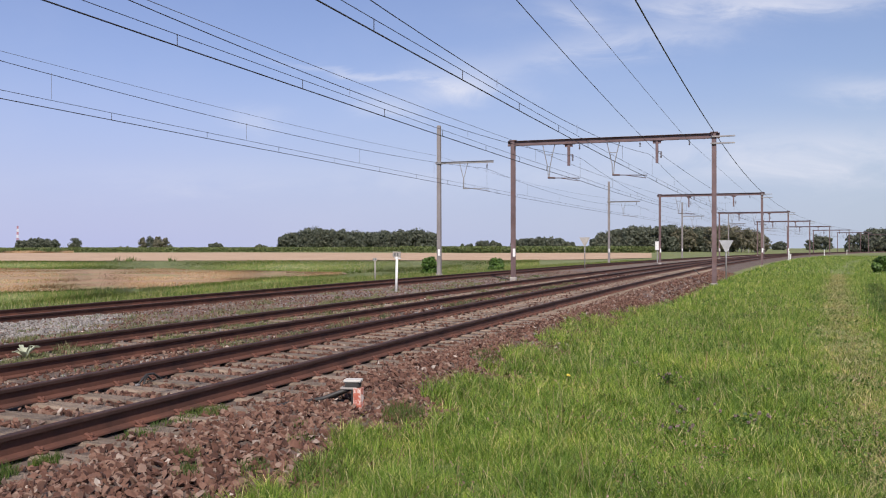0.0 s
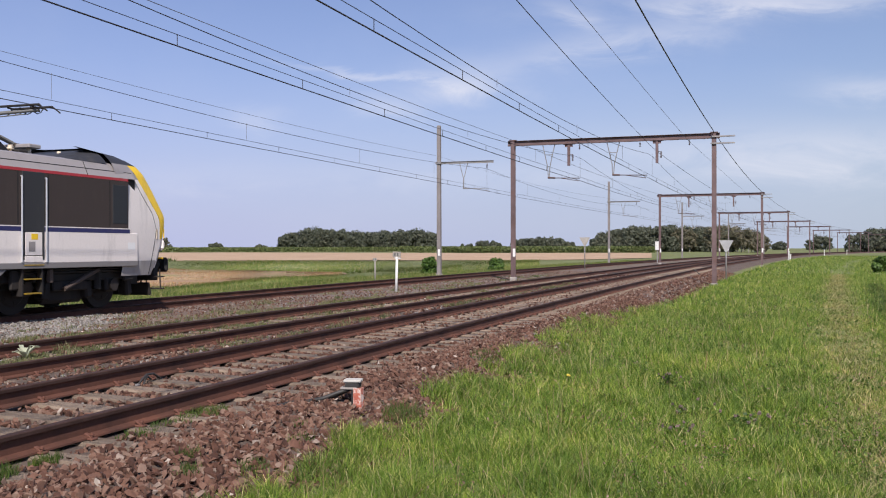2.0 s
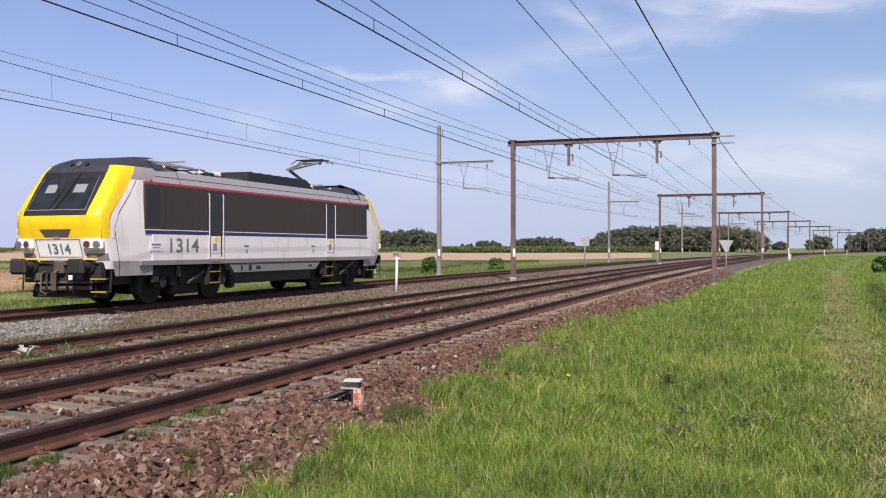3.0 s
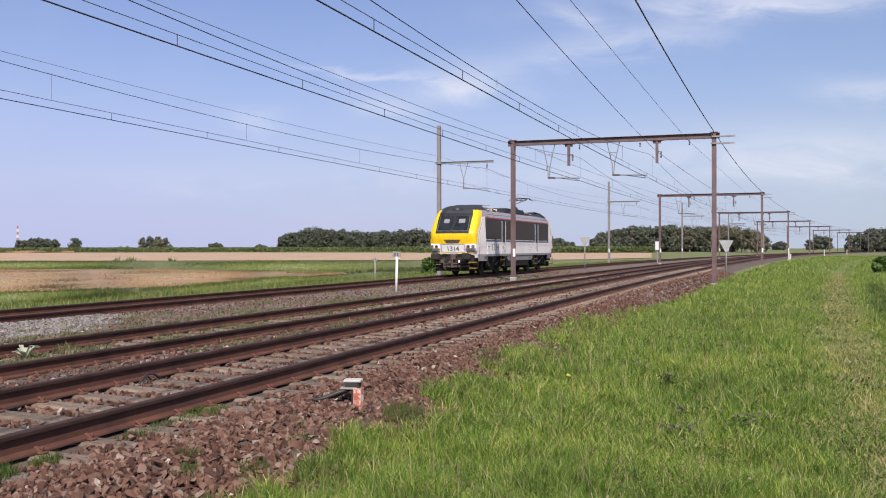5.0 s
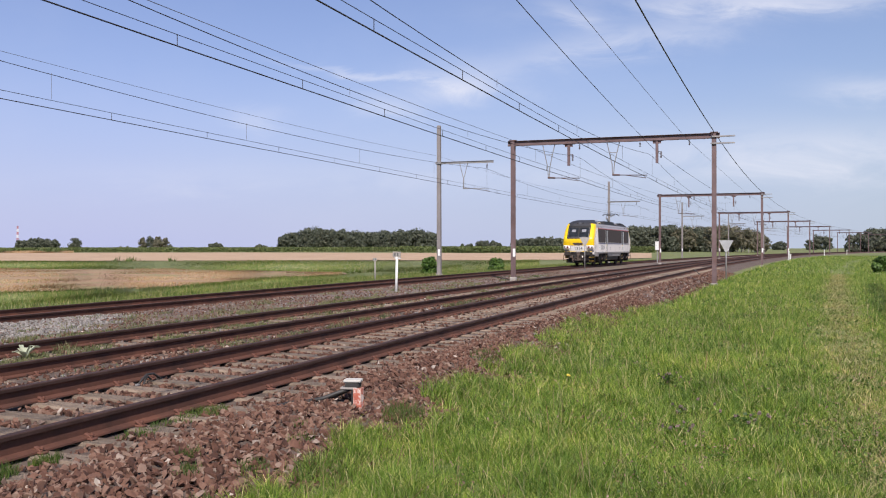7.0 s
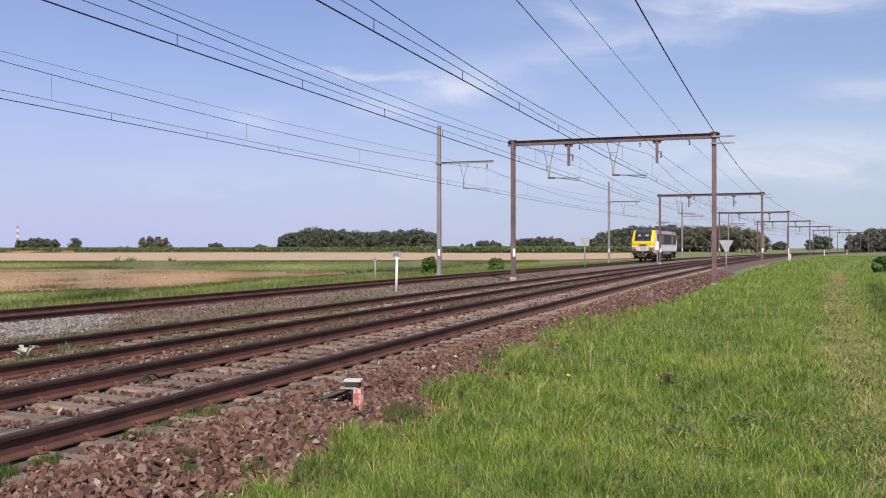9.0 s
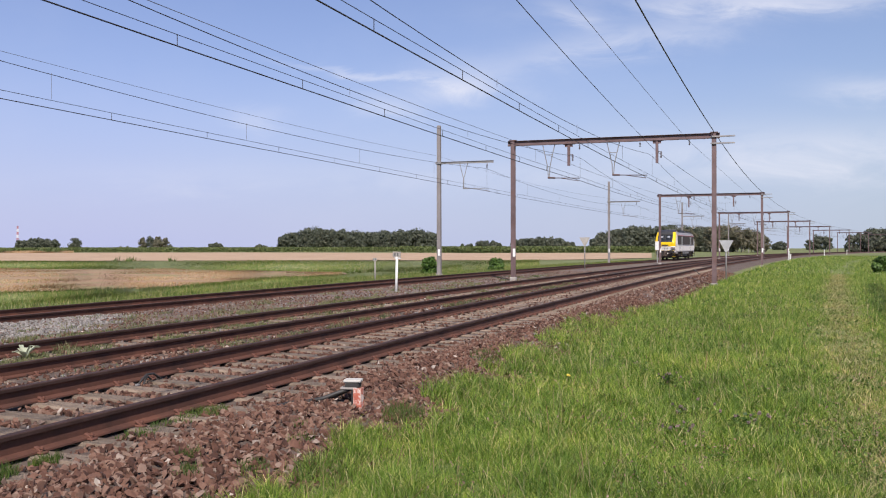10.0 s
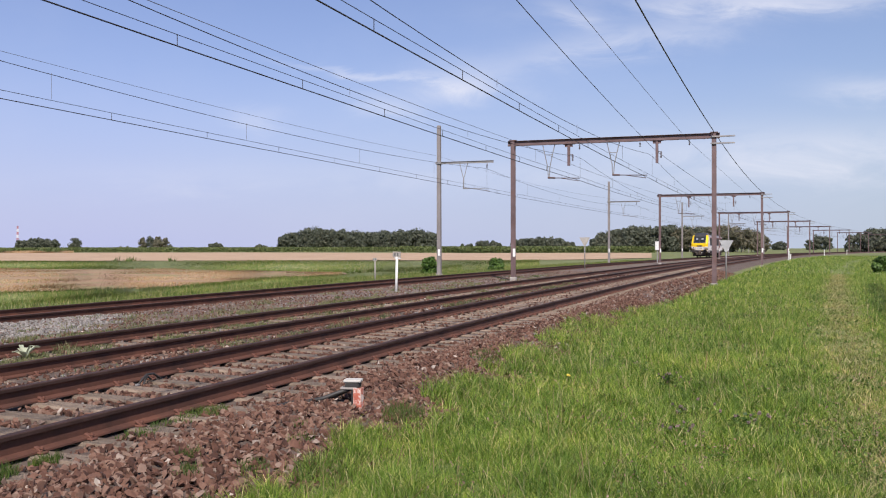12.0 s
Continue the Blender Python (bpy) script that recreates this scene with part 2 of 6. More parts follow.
def add_rod(bm, a, b, r, sides=8, r2=None):
    a, b = Vector(a), Vector(b)
    q = (b - a).to_track_quat("Z", "Y").to_matrix().to_4x4()
    bmesh.ops.create_cone(bm, cap_ends=True, segments=sides, radius1=r, radius2=r if r2 is None else r2, depth=(b - a).length,
                          matrix=Matrix.Translation((a + b) / 2) @ q)
    return bm


def box(name, size, m, material, parent=None, bevel=0.0, label=""):
    return part(name, add_box(bmesh.new(), size, m, bevel), material, parent, label)


def rod(name, a, b, r, material, parent=None, sides=8, label=""):
    return part(name, add_rod(bmesh.new(), a, b, r, sides), material, parent, label, smooth=sides > 6)


def tube_path(name, points, radius, material, parent=None, sides=5):
    """A thin round cable along points."""
    pts = [Vector(p) for p in points]
    verts, faces = [], []
    for i, p in enumerate(pts):
        t = (pts[min(i + 1, len(pts) - 1)] - pts[max(i - 1, 0)]).normalized()
        u = t.cross(Vector((0, 0, 1)))
        u = u.normalized() if u.length > 1e-4 else Vector((1, 0, 0))
        w = u.cross(t)
        for k in range(sides):
            a = 2 * math.pi * k / sides
            verts.append(p + (u * math.cos(a) + w * math.sin(a)) * radius)
    for i in range(len(pts) - 1):
        for k in range(sides):
            k2 = (k + 1) % sides
            faces.append((i * sides + k, i * sides + k2, (i + 1) * sides + k2, (i + 1) * sides + k))
    return mesh_object(name, verts, faces, material, parent, True)


def thing(name, m, label, category, group="", kind=""):
    e = new(name)
    e.empty_display_size = 0.3
    e.matrix_basis = m
    return tagged(e, label, category, group, kind)


def sweep(name, profile, d0, z0, s_list, material, parent=None, smooth=False):
    """A profile (across, up) carried along the line."""
    n = len(profile)
    verts, faces = [], []
    for s in s_list:
        for a, u in profile:
            verts.append(at(s, d0 - a, z0 + u))
    for i in range(len(s_list) - 1):
        for k in range(n):
            k2 = (k + 1) % n
            faces.append((i * n + k2, i * n + k, (i + 1) * n + k, (i + 1) * n + k2))
    return mesh_object(name, verts, faces, material, parent, smooth)


# ---------------------------------------------------------------- ground
def build_ground():
    sl = np.concatenate([[-1500, -800, -400, -200, -100, -60], np.arange(-40, 120, 2.0), np.arange(120, 480, 10), np.arange(520, 1000, 40), [1000, 1400, 2000, 3000, 4100]])
    dl = np.array([-1200, -600, -300, -120, -60, -30, -15, -8, -5, -3, -1, 0, 1, 2, 2.6, 3.1, 3.45, 3.85, 4.25, 4.6, 5.3, 6.6, 6.9, 8.1, 8.5, 9.0, 10.1, 10.6, 11.3, 12.4, 13.5, 14.6,
                   15.6, 18.6, 19.6, 20.6, 21.6, 25, 30, 37, 45, 55, 70, 90, 110, 140, 180, 220, 260, 300, 360, 430, 500, 600, 750, 900, 1600, 2600, 4500])
    ss, dd = np.meshgrid(sl, dl, indexing="ij")
    v = at_many(ss.ravel(), dd.ravel(), ground_z(dd.ravel()))
    v[:, 2] += rise(v[:, 0], v[:, 1], dd.ravel())
    rough = np.array([noise.noise(Vector((p[0] * 0.35, p[1] * 0.35, 3.1))) for p in v]) * 0.05
    rough = np.where(dd.ravel() > 24, 0.0, rough)
    inside = (dd.ravel() > 4.2) & (dd.ravel() < 19)
    v[:, 2] += np.where(inside, rough * 0.2, rough)
    n = len(dl)
    faces, mats = [], []
    for i in range(len(sl) - 1):
        for j in range(n - 1):
            faces.append((i * n + j, (i + 1) * n + j, (i + 1) * n + j + 1, i * n + j + 1))
            d = (dl[j] + dl[j + 1]) / 2
            mats.append(1 if 3.3 < d < 11.2 else 2 if 11.2 < d < 19.3 else 0)
    ob = mesh_object("ground", v, faces, M_SOIL)
    ob.data.materials.append(M_BED)
    ob.data.materials.append(M_CINDER)
    ob.data.polygons.foreach_set("material_index", mats)
    ob.data.shade_smooth()
    return tagged(ob, "flat meadow with a reddish ballast bed across it", "ground", kind="structure")


build_ground()

# ---------------------------------------------------------------- the three tracks
RAIL_FOOT = [(-0.075, -0.172), (0.075, -0.172), (0.072, -0.158), (0.012, -0.140), (0.009, -0.045), (0.034, -0.036), (0.036, -0.006),
             (-0.036, -0.006), (-0.034, -0.036), (-0.009, -0.045), (-0.012, -0.140), (-0.072, -0.158)]
# dark head profile; its sides also paint in the shade below the head
RAIL_TOP = [(-0.0375, -0.032), (0.0375, -0.032), (0.0375, -0.007), (0.031, 0.0), (-0.031, 0.0), (-0.0375, -0.007)]
RAIL_S = np.concatenate([np.arange(-40, 120, 2.0), np.arange(120, 520, 6.0)])


def build_track(label, d, z, cant):
    track = thing("railway_track", Matrix(), label, "railway track", "tracks", "structure")
    for side in (-1, 1):
        lift = cant if side > 0 else 0.0
        r = sweep("rail", RAIL_FOOT, d + side * 0.7535, z + lift, RAIL_S, M_RAIL, track)
        h = sweep("running_surface", RAIL_TOP, d + side * 0.7535, z + lift, RAIL_S, M_HEAD, r)
        tagged(h, "dark worn rail head, its sides darkened for the shade under it")
    return track


tracks = [build_track("near railway track, rusty rails on weathered sleepers in ballast", D_NEAR, 0.0, CANT),
          build_track("second railway track, rusty rails among weeds and ballast", D_MID, Z_MID, CANT),
          build_track("far railway track, dark rails beside a cinder path", D_FAR, Z_FAR, CANT / 2)]

SLEEPER_STEP, SLEEPER_S = 0.5768, 5.7766


def sleeper_mesh():
    bm = add_box(bmesh.new(), (2.58, 0.25, 0.16), pose(0, 0, -0.08), 0.022)
    me = bpy.data.meshes.new("sleeper")
    bm.to_mesh(me)
    bm.free()
    me.materials.append(M_SLEEPER)
    return me


def clip_mesh():
    bm = bmesh.new()
    add_box(bm, (0.11, 0.10, 0.02), pose(0.035, 0, 0.010), 0.004)
    add_box(bm, (0.10, 0.05, 0.022), pose(0.005, 0, 0.040, 0, 24, 0), 0.004)
    add_rod(bm, (0.045, 0, 0.0), (0.045, 0, 0.075), 0.014, 6)
    add_rod(bm, (0.045, 0, 0.05), (0.045, 0, 0.066), 0.026, 6)
    me = bpy.data.meshes.new("rail_clip")
    bm.to_mesh(me)
    bm.free()
    me.materials.append(M_CLIP)
    return me


M_CLIP = surface("clip_rust", [(0.3, (0.13, 0.055, 0.038)), (0.7, (0.20, 0.085, 0.06))], 9, 0.8, 0.2, fine=60, relief=0.1)


def build_sleepers():
    sm, cm = sleeper_mesh(), clip_mesh()
    rng = random.Random(4)
    for track, d, z, cant, n0, n1, clips in ((tracks[0], D_NEAR, 0.0, CANT, -6, 130, 52), (tracks[1], D_MID, Z_MID, CANT, 2, 90, 40)):
        for k in range(n0, n1):
            s = SLEEPER_S + SLEEPER_STEP * k + rng.uniform(-0.02, 0.02)
            sl = new("sleeper", sm)
            sl.parent = track
            roll = math.degrees(math.atan2(cant, 1.507))
            sl.matrix_basis = stand(s, d, z + cant / 2 - 0.176) @ pose(rng.uniform(-0.02, 0.02), 0, rng.uniform(-0.006, 0.002), 0, roll, rng.uniform(-0.7, 0.7))
            if 0 <= k < clips:
                for side in (-1, 1):
                    for out in (-1, 1):
                        c = new("rail_clip", cm)
                        c.parent = sl
                        c.matrix_basis = pose(side * 0.7535 + out * 0.07, 0, 0.004, 0, 0, 0 if out > 0 else 180) @ Matrix.Scale(0.72, 4)


# ---------------------------------------------------------------- overhead line
def i_beam(bm, length, width, height, m, web=0.012, flange=0.016):
    """A rolled section along its own z."""
    add_box(bm, (width, flange, length), m @ pose(0, height / 2 - flange / 2, 0))
    add_box(bm, (width, flange, length), m @ pose(0, -height / 2 + flange / 2, 0))
    add_box(bm, (web, height - 2 * flange, length), m)
    return bm


def build_gantry(s, near, right_plate):
    g = thing("gantry", stand(s, 0, 0), "brown painted steel catenary gantry spanning two tracks", "gantry", "catenary gantries")
    rows = [(-POST_R, "r"), (-POST_L, "l")]
    for x, side in rows:
        base = -0.45
        p = part("post", i_beam(bmesh.new(), BEAM_Z + 0.06 - base, 0.21, 0.23, pose(x, 0, (BEAM_Z + 0.06 + base) / 2)), M_STEEL_RED, g)
        part("footing", add_box(bmesh.new(), (0.32, 0.34, 0.5), pose(x, 0, -0.40 if side == "l" else -0.62), 0.03), M_CONCRETE, p, "pale concrete footing")
        if near:
            part("cap", add_box(bmesh.new(), (0.36, 0.30, 0.05), pose(x, 0, BEAM_Z + 0.085), 0.01), M_STEEL_RED, p)
        if near and (side == "l" or right_plate):
            part("plate", add_box(bmesh.new(), (0.14, 0.012, 0.42), pose(x + (0.04 if side == "r" else 0.08), -0.13, 1.12), 0.003), M_WHITE, p, "small white number plate, blank")
    mid, span = -(POST_R + POST_L) / 2, POST_L - POST_R
    beam = part("beam", i_beam(bmesh.new(), span + 0.55, 0.22, 0.26, pose(mid, 0, BEAM_Z - 0.07, 0, 90, 0) @ pose(0, 0, 0, 0, 0, 90)), M_STEEL_RED, g)
    for x, tip in ((-11.11, -9.55), (-7.79, -6.15)):
        bm = bmesh.new()
        low = Vector((x, 0, 4.98 if x < -9 else 5.04))
        for k in (-0.32, 0.32):
            add_rod(bm, (x + k, 0, BEAM_Z - 0.18), low + Vector((k * 0.18, 0, 0.55)), 0.022, 6)
        add_rod(bm, low + Vector((-0.06, 0, 0.55)), low + Vector((-0.02, 0, 0)), 0.022, 6)
        add_rod(bm, low + Vector((0.06, 0, 0.55)), low + Vector((0.02, 0, 0)), 0.022, 6)
        add_rod(bm, (x - 0.19, 0, BEAM_Z - 0.72), (x + 0.19, 0, BEAM_Z - 0.72), 0.016, 6)
        st = part("drop_strut", bm, M_STEEL_GREY, g)
        bm = bmesh.new()
        add_rod(bm, low + Vector((-0.05, 0, 0)), low + Vector((0.34, 0, -0.02)), 0.045, 8)
        add_rod(bm, low + Vector((0.34, 0, -0.02)), (tip + 0.05, 0, low.z - 0.06), 0.022, 6)
        add_rod(bm, low + Vector((0.6, 0, -0.03)), (tip, 0, low.z - 0.20), 0.016, 6)
        part("registration_arm", bm, M_PORCELAIN if near else M_STEEL_GREY, g)
    for x in (-10.06, -5.62):
        bm = bmesh.new()
        add_box(bm, (0.13, 0.13, 1.15), pose(x, 0, BEAM_Z - 0.74), 0.008)
        add_box(bm, (0.6, 0.18, 0.03), pose(x, 0, BEAM_Z - 0.21))
        add_box(bm, (0.40, 0.05, 0.16), pose(x, 0, BEAM_Z - 0.27, 0, 0, 0))
        h = part("hanger", bm, M_STEEL_RED, g)
        bm = bmesh.new()
        for k in range(5):
            add_rod(bm, (x + 0.20, 0, BEAM_Z - 0.78 - k * 0.06), (x + 0.20, 0, BEAM_Z - 0.82 - k * 0.06), 0.06, 8, 0.03)
        add_box(bm, (0.22, 0.03, 0.03), pose(x + 0.12, 0, BEAM_Z - 0.74))
        part("insulator", bm, M_PORCELAIN, h, smooth=True)
    for x in (-9.5, -6.45, -4.05):
        bm = bmesh.new()
        add_rod(bm, (x, 0, BEAM_Z - 0.18), (x, 0, BEAM_Z - 0.5), 0.012, 5)
        for k in range(3):
            add_rod(bm, (x, 0, BEAM_Z - 0.3 - k * 0.07), (x, 0, BEAM_Z - 0.34 - k * 0.07), 0.05, 8, 0.025)
        part("line_insulator", bm, M_PORCELAIN, g)
    for z in (BEAM_Z - 0.13, BEAM_Z - 0.46):
        part("bracket", add_box(bmesh.new(), (1.15, 0.08, 0.07), pose(-POST_R + 0.42, -0.16, z), 0.006), M_STEEL_GREY, g)
    return g


def build_mast(s, near):
    g = thing("catenary_mast", stand(s, MAST_D, 0), "grey concrete catenary mast with a steel arm", "mast", "catenary masts")
    top, base = 9.0, -0.6
    bm = bmesh.new()
    v = bmesh.ops.create_cube(bm, size=1.0, matrix=pose(0, 0, (top + base) / 2) @ Matrix.Diagonal((0.25, 0.27, top - base, 1)))["verts"]
    for q in v:
        if q.co.z > 0:
            q.co.x *= 0.86
            q.co.y *= 0.86
    bmesh.ops.bevel(bm, geom=list(bm.edges), offset=0.02, segments=1, affect="EDGES")
    pole = part("pole", bm, M_MAST, g)
    part("footing", add_box(bmesh.new(), (0.36, 0.38, 0.5), pose(0, 0, -0.47), 0.04), M_CONCRETE, g)
    part("plate", add_box(bmesh.new(), (0.14, 0.012, 0.42), pose(0.05, -0.16, 1.1), 0.003), M_WHITE, pole, "small white number plate, blank")
    part("arm", i_beam(bmesh.new(), 3.45, 0.10, 0.14, pose(1.82, 0, 6.66, 0, 90, 0) @ pose(0, 0, 0, 0, 0, 90)), M_STEEL_GREY, g)
    part("clamp", add_box(bmesh.new(), (0.36, 0.36, 0.16), pose(0, 0, 6.66), 0.02), M_STEEL_GREY, pole)
    bm = bmesh.new()
    for k in (-0.26, 0.26):
        add_rod(bm, (1.62 + k, 0, 6.6), (1.62 + k * 0.15, 0, 5.75), 0.022, 6)
    add_rod(bm, (1.62, 0, 5.75), (1.62, 0, 5.03), 0.032, 6)
    part("drop_strut", bm, M_STEEL_GREY, g)
    bm = bmesh.new()
    add_rod(bm, (1.57, 0, 5.06), (2.0, 0, 5.05), 0.04, 8)
    add_rod(bm, (2.0, 0, 5.05), (3.25, 0, 4.98), 0.02, 6)
    add_rod(bm, (2.2, 0, 5.03), (3.3, 0, 4.85), 0.015, 6)
    part("registration_arm", bm, M_STEEL_GREY, g)
    bm = bmesh.new()
    for k in range(4):
        add_rod(bm, (3.13, 0, 6.52 - k * 0.07), (3.13, 0, 6.48 - k * 0.07), 0.06, 8, 0.03)
    add_rod(bm, (3.13, 0, 6.75), (3.13, 0, 6.2), 0.014, 6)
    part("insulator", bm, M_PORCELAIN, g, smooth=True)
    return g


M_MAST = surface("mast_concrete", [(0.3, (0.175, 0.155, 0.152)), (0.7, (0.265, 0.24, 0.235))], 1.3, 0.85, fine=18, relief=0.3, stretch=(1, 1, 0.4))


def build_overhead():
    n = 9
    for i in range(n):
        build_gantry(GANTRY_S + GANTRY_STEP * i, i < 3, i > 0)
    for i in range(5):
        build_mast(MAST_S + GANTRY_STEP * i, i < 2)
    supports = [GANTRY_S + GANTRY_STEP * i for i in range(-2, n)]

    def line(name, label, stations, d_of, z_of, r, mat):
        w = tube_path(name, [at(s, d_of(s), z_of(s)) for s in stations], r, mat)
        return tagged(w, label, "cable", "overhead wires")

    def sag(s, first, high, low):
        u = ((s - first) / GANTRY_STEP) % 1.0
        return low + (high - low) * (2 * u - 1) ** 2

    def zigzag(s, first):
        u = (s - first) / GANTRY_STEP
        k = math.floor(u)
        a = 0.06 if k % 2 == 0 else -0.06
        return a * (1 - 2 * (u - k))

    stations = np.concatenate([np.arange(-24, 120, 1.5), np.arange(120, 470, 4.0)])
    for d, z, first, hi, lo, word, last in ((D_NEAR, 4.74, GANTRY_S, 6.02, 5.13, "near", 470), (D_MID, 4.76, GANTRY_S, 6.02, 5.12, "second", 470),
                                            (D_FAR, 4.82, MAST_S, 6.25, 5.56, "far", 330)):
        st = stations[stations < last]
        line("contact_wire", f"dark copper contact wire over the {word} track", st, lambda s: d - 0.02 + zigzag(s, first), lambda s: z + 0.05 * abs(2 * (((s - first) / GANTRY_STEP) % 1) - 1) ** 6,
             0.013 if word != "far" else 0.011, M_WIRE)
        line("auxiliary_wire", f"thin auxiliary wire over the {word} track", st, lambda s: d - 0.02 + zigzag(s, first), lambda s: z + 0.19 + 0.04 * (2 * (((s - first) / GANTRY_STEP) % 1) - 1) ** 2, 0.007, M_WIRE)
        line("messenger_wire", f"sagging messenger wire above the {word} track", st, lambda s: d - 0.0 + zigzag(s, first), lambda s: sag(s, first, hi, lo), 0.009, M_WIRE)
        # droppers between the wires
        dr = thing("dropper_set", Matrix(), f"thin droppers tying the wires over the {word} track", "dropper", "droppers")
        s = first - 3 * GANTRY_STEP + 1.2
        k = 0
        while s < 160:
            if s > -10:
                a = at(s, d - 0.02 + zigzag(s, first), z)
                tube_path("dropper", [a, a + Vector((0, 0, 0.2))], 0.008, M_WIRE, dr, 4)
                if k % 2 == 0:
                    b = at(s + 2.2, d - 0.12 + zigzag(s, first), 0)
                    zz = sag(s + 2.2, first, hi, lo)
                    if zz - z > 0.3:
                        tube_path("dropper", [b + Vector((0, 0, z + 0.2)), b + Vector((0, 0, zz))], 0.006, M_WIRE_PALE, dr, 4)
            s += 4.6
            k += 1
    line("earth_wire", "thick dark earth cable along the gantry tops", stations, lambda s: POST_R, lambda s: sag(s, GANTRY_S, 7.0, 6.99), 0.020, M_WIRE)
    line("feeder_wire", "dark feeder cable beside the near track", stations[stations < 103], lambda s: 5.70 - 0.034 * abs(48.66 - s) + (0.0 if s < 48.66 else 0.036 * (s - 48.66)),
         lambda s: 6.20 + 0.0 * s, 0.010, M_WIRE)
    line("feeder_wire", "thin grey feeder wire hung below the gantry beams", stations, lambda s: 4.2, lambda s: sag(s, GANTRY_S, 6.72, 6.88), 0.008, M_WIRE_PALE)
    line("earth_wire", "thin earth wire along the inner gantry posts", stations, lambda s: POST_L, lambda s: sag(s, GANTRY_S, 6.98, 6.84), 0.010, M_WIRE_PALE)
    line("earth_wire", "thin pale earth wire along the masts", stations[stations < 330], lambda s: MAST_D, lambda s: sag(s, MAST_S, 7.1, 6.75), 0.007, M_WIRE_PALE)


build_overhead()

# ---------------------------------------------------------------- the locomotive
def paint(name, col, dirt=(0.10, 0.085, 0.07), rough=0.35, dirt_at=(0.54, 0.82), metal=0.0):
    m, nt, b = principled(name)
    streak = noise_tex(nt, 2.2, 7, 0.68, (1.0, 1.0, 0.22))
    grain = noise_tex(nt, 22, 4, 0.6)
    c = mix(nt, 0.25, col, ramp(nt, grain, [(0.3, (0.78, 0.78, 0.78)), (0.7, (1, 1, 1))]), "MULTIPLY")
    mask = ramp(nt, streak, [(dirt_at[0], (0, 0, 0)), (dirt_at[1], (0.45, 0.45, 0.45))])
    c = mix(nt, mask, c, dirt)
    nt.links.new(c, b.inputs["Base Color"])
    b.inputs["Roughness"].default_value, b.inputs["Metallic"].default_value = rough, metal
    bump(nt, b, grain, 0.04, 0.004)
    return m


P_WHITE = paint("loco_white", (0.79, 0.725, 0.69))
P_VALANCE = paint("loco_valance", (0.39, 0.365, 0.355), dirt_at=(0.46, 0.75))
P_YELLOW = paint("loco_yellow", (0.86, 0.56, 0.012), rough=0.32)
P_GREY = paint("loco_grey", (0.29, 0.265, 0.262))
P_SOLE = paint("loco_sole_grey", (0.205, 0.190, 0.188))
P_STEP = paint("loco_step_yellow", (0.42, 0.27, 0.02), dirt=(0.06, 0.045, 0.03), dirt_at=(0.42, 0.62))
P_PANTO = paint("loco_pantograph_grey", (0.17, 0.165, 0.155), dirt=(0.10, 0.075, 0.055), rough=0.6)
P_PANE_LIGHT = paint("loco_pane_light", (0.22, 0.22, 0.24), rough=0.7)
P_BAND = paint("loco_dark_band", (0.044, 0.031, 0.027), dirt=(0.072, 0.052, 0.043), rough=0.7)
P_DOOR = paint("loco_door", (0.026, 0.027, 0.031), rough=0.75)
P_RED = paint("loco_red", (0.42, 0.030, 0.040))
P_BLUE = paint("loco_blue", (0.022, 0.020, 0.10))
P_ROOF = paint("loco_roof", (0.034, 0.034, 0.038), dirt=(0.11, 0.095, 0.08), rough=0.55)
P_BLACK = paint("loco_black", (0.010, 0.009, 0.009), dirt=(0.035, 0.027, 0.022), rough=0.6)
P_UNDER = paint("loco_under", (0.014, 0.012, 0.011), dirt=(0.065, 0.042, 0.032), rough=0.8, dirt_at=(0.48, 0.75))
P_BRASS = paint("loco_rust", (0.085, 0.060, 0.048), dirt=(0.06, 0.045, 0.035), rough=0.7, dirt_at=(0.45, 0.7))
P_CHROME = paint("loco_rail_metal", (0.72, 0.72, 0.74), rough=0.3, metal=0.6)
P_NOTICE = paint("sticker_white", (0.80, 0.79, 0.78), rough=0.5, dirt_at=(0.7, 0.95))
P_CREAM = paint("loco_cream", (0.62, 0.52, 0.40))
P_WHEEL = paint("wheel_steel", (0.020, 0.017, 0.016), dirt=(0.04, 0.028, 0.024), rough=0.8, metal=0.2, dirt_at=(0.4, 0.7))
P_MARK = paint("loco_marking", (0.17, 0.165, 0.17))
P_LAMP = paint("lamp_glass", (0.11, 0.11, 0.12), rough=0.08)
P_LAMP_RED = paint("lamp_red", (0.10, 0.018, 0.018), rough=0.15)


def glass_material():
    m, nt, b = principled("cab_glass")
    n = noise_tex(nt, 1.5, 3)
    nt.links.new(ramp(nt, n, [(0.3, (0.012, 0.014, 0.017)), (0.7, (0.03, 0.034, 0.04))]), b.inputs["Base Color"])
    b.inputs["Roughness"].default_value = 0.05
    b.inputs["Specular IOR Level"].default_value = 0.22
    return m


P_GLASS = glass_material()
P_SIDE_GLASS = paint("side_glass", (0.022, 0.024, 0.028), dirt=(0.05, 0.045, 0.04), rough=0.6)

_nz = [0.80, 0.95, 1.20, 1.75, 2.10, 2.30, 2.42, 3.00, 3.45, 3.64, 3.82, 3.93, 4.00]
_ny = [8.75, 8.82, 8.93, 9.12, 9.22, 9.24, 9.19, 8.79, 8.46, 8.28, 7.95, 7.50, 6.60]
_nw = [1.38, 1.40, 1.43, 1.44, 1.44, 1.435, 1.43, 1.40, 1.35, 1.25, 1.08, 0.94, 0.80]


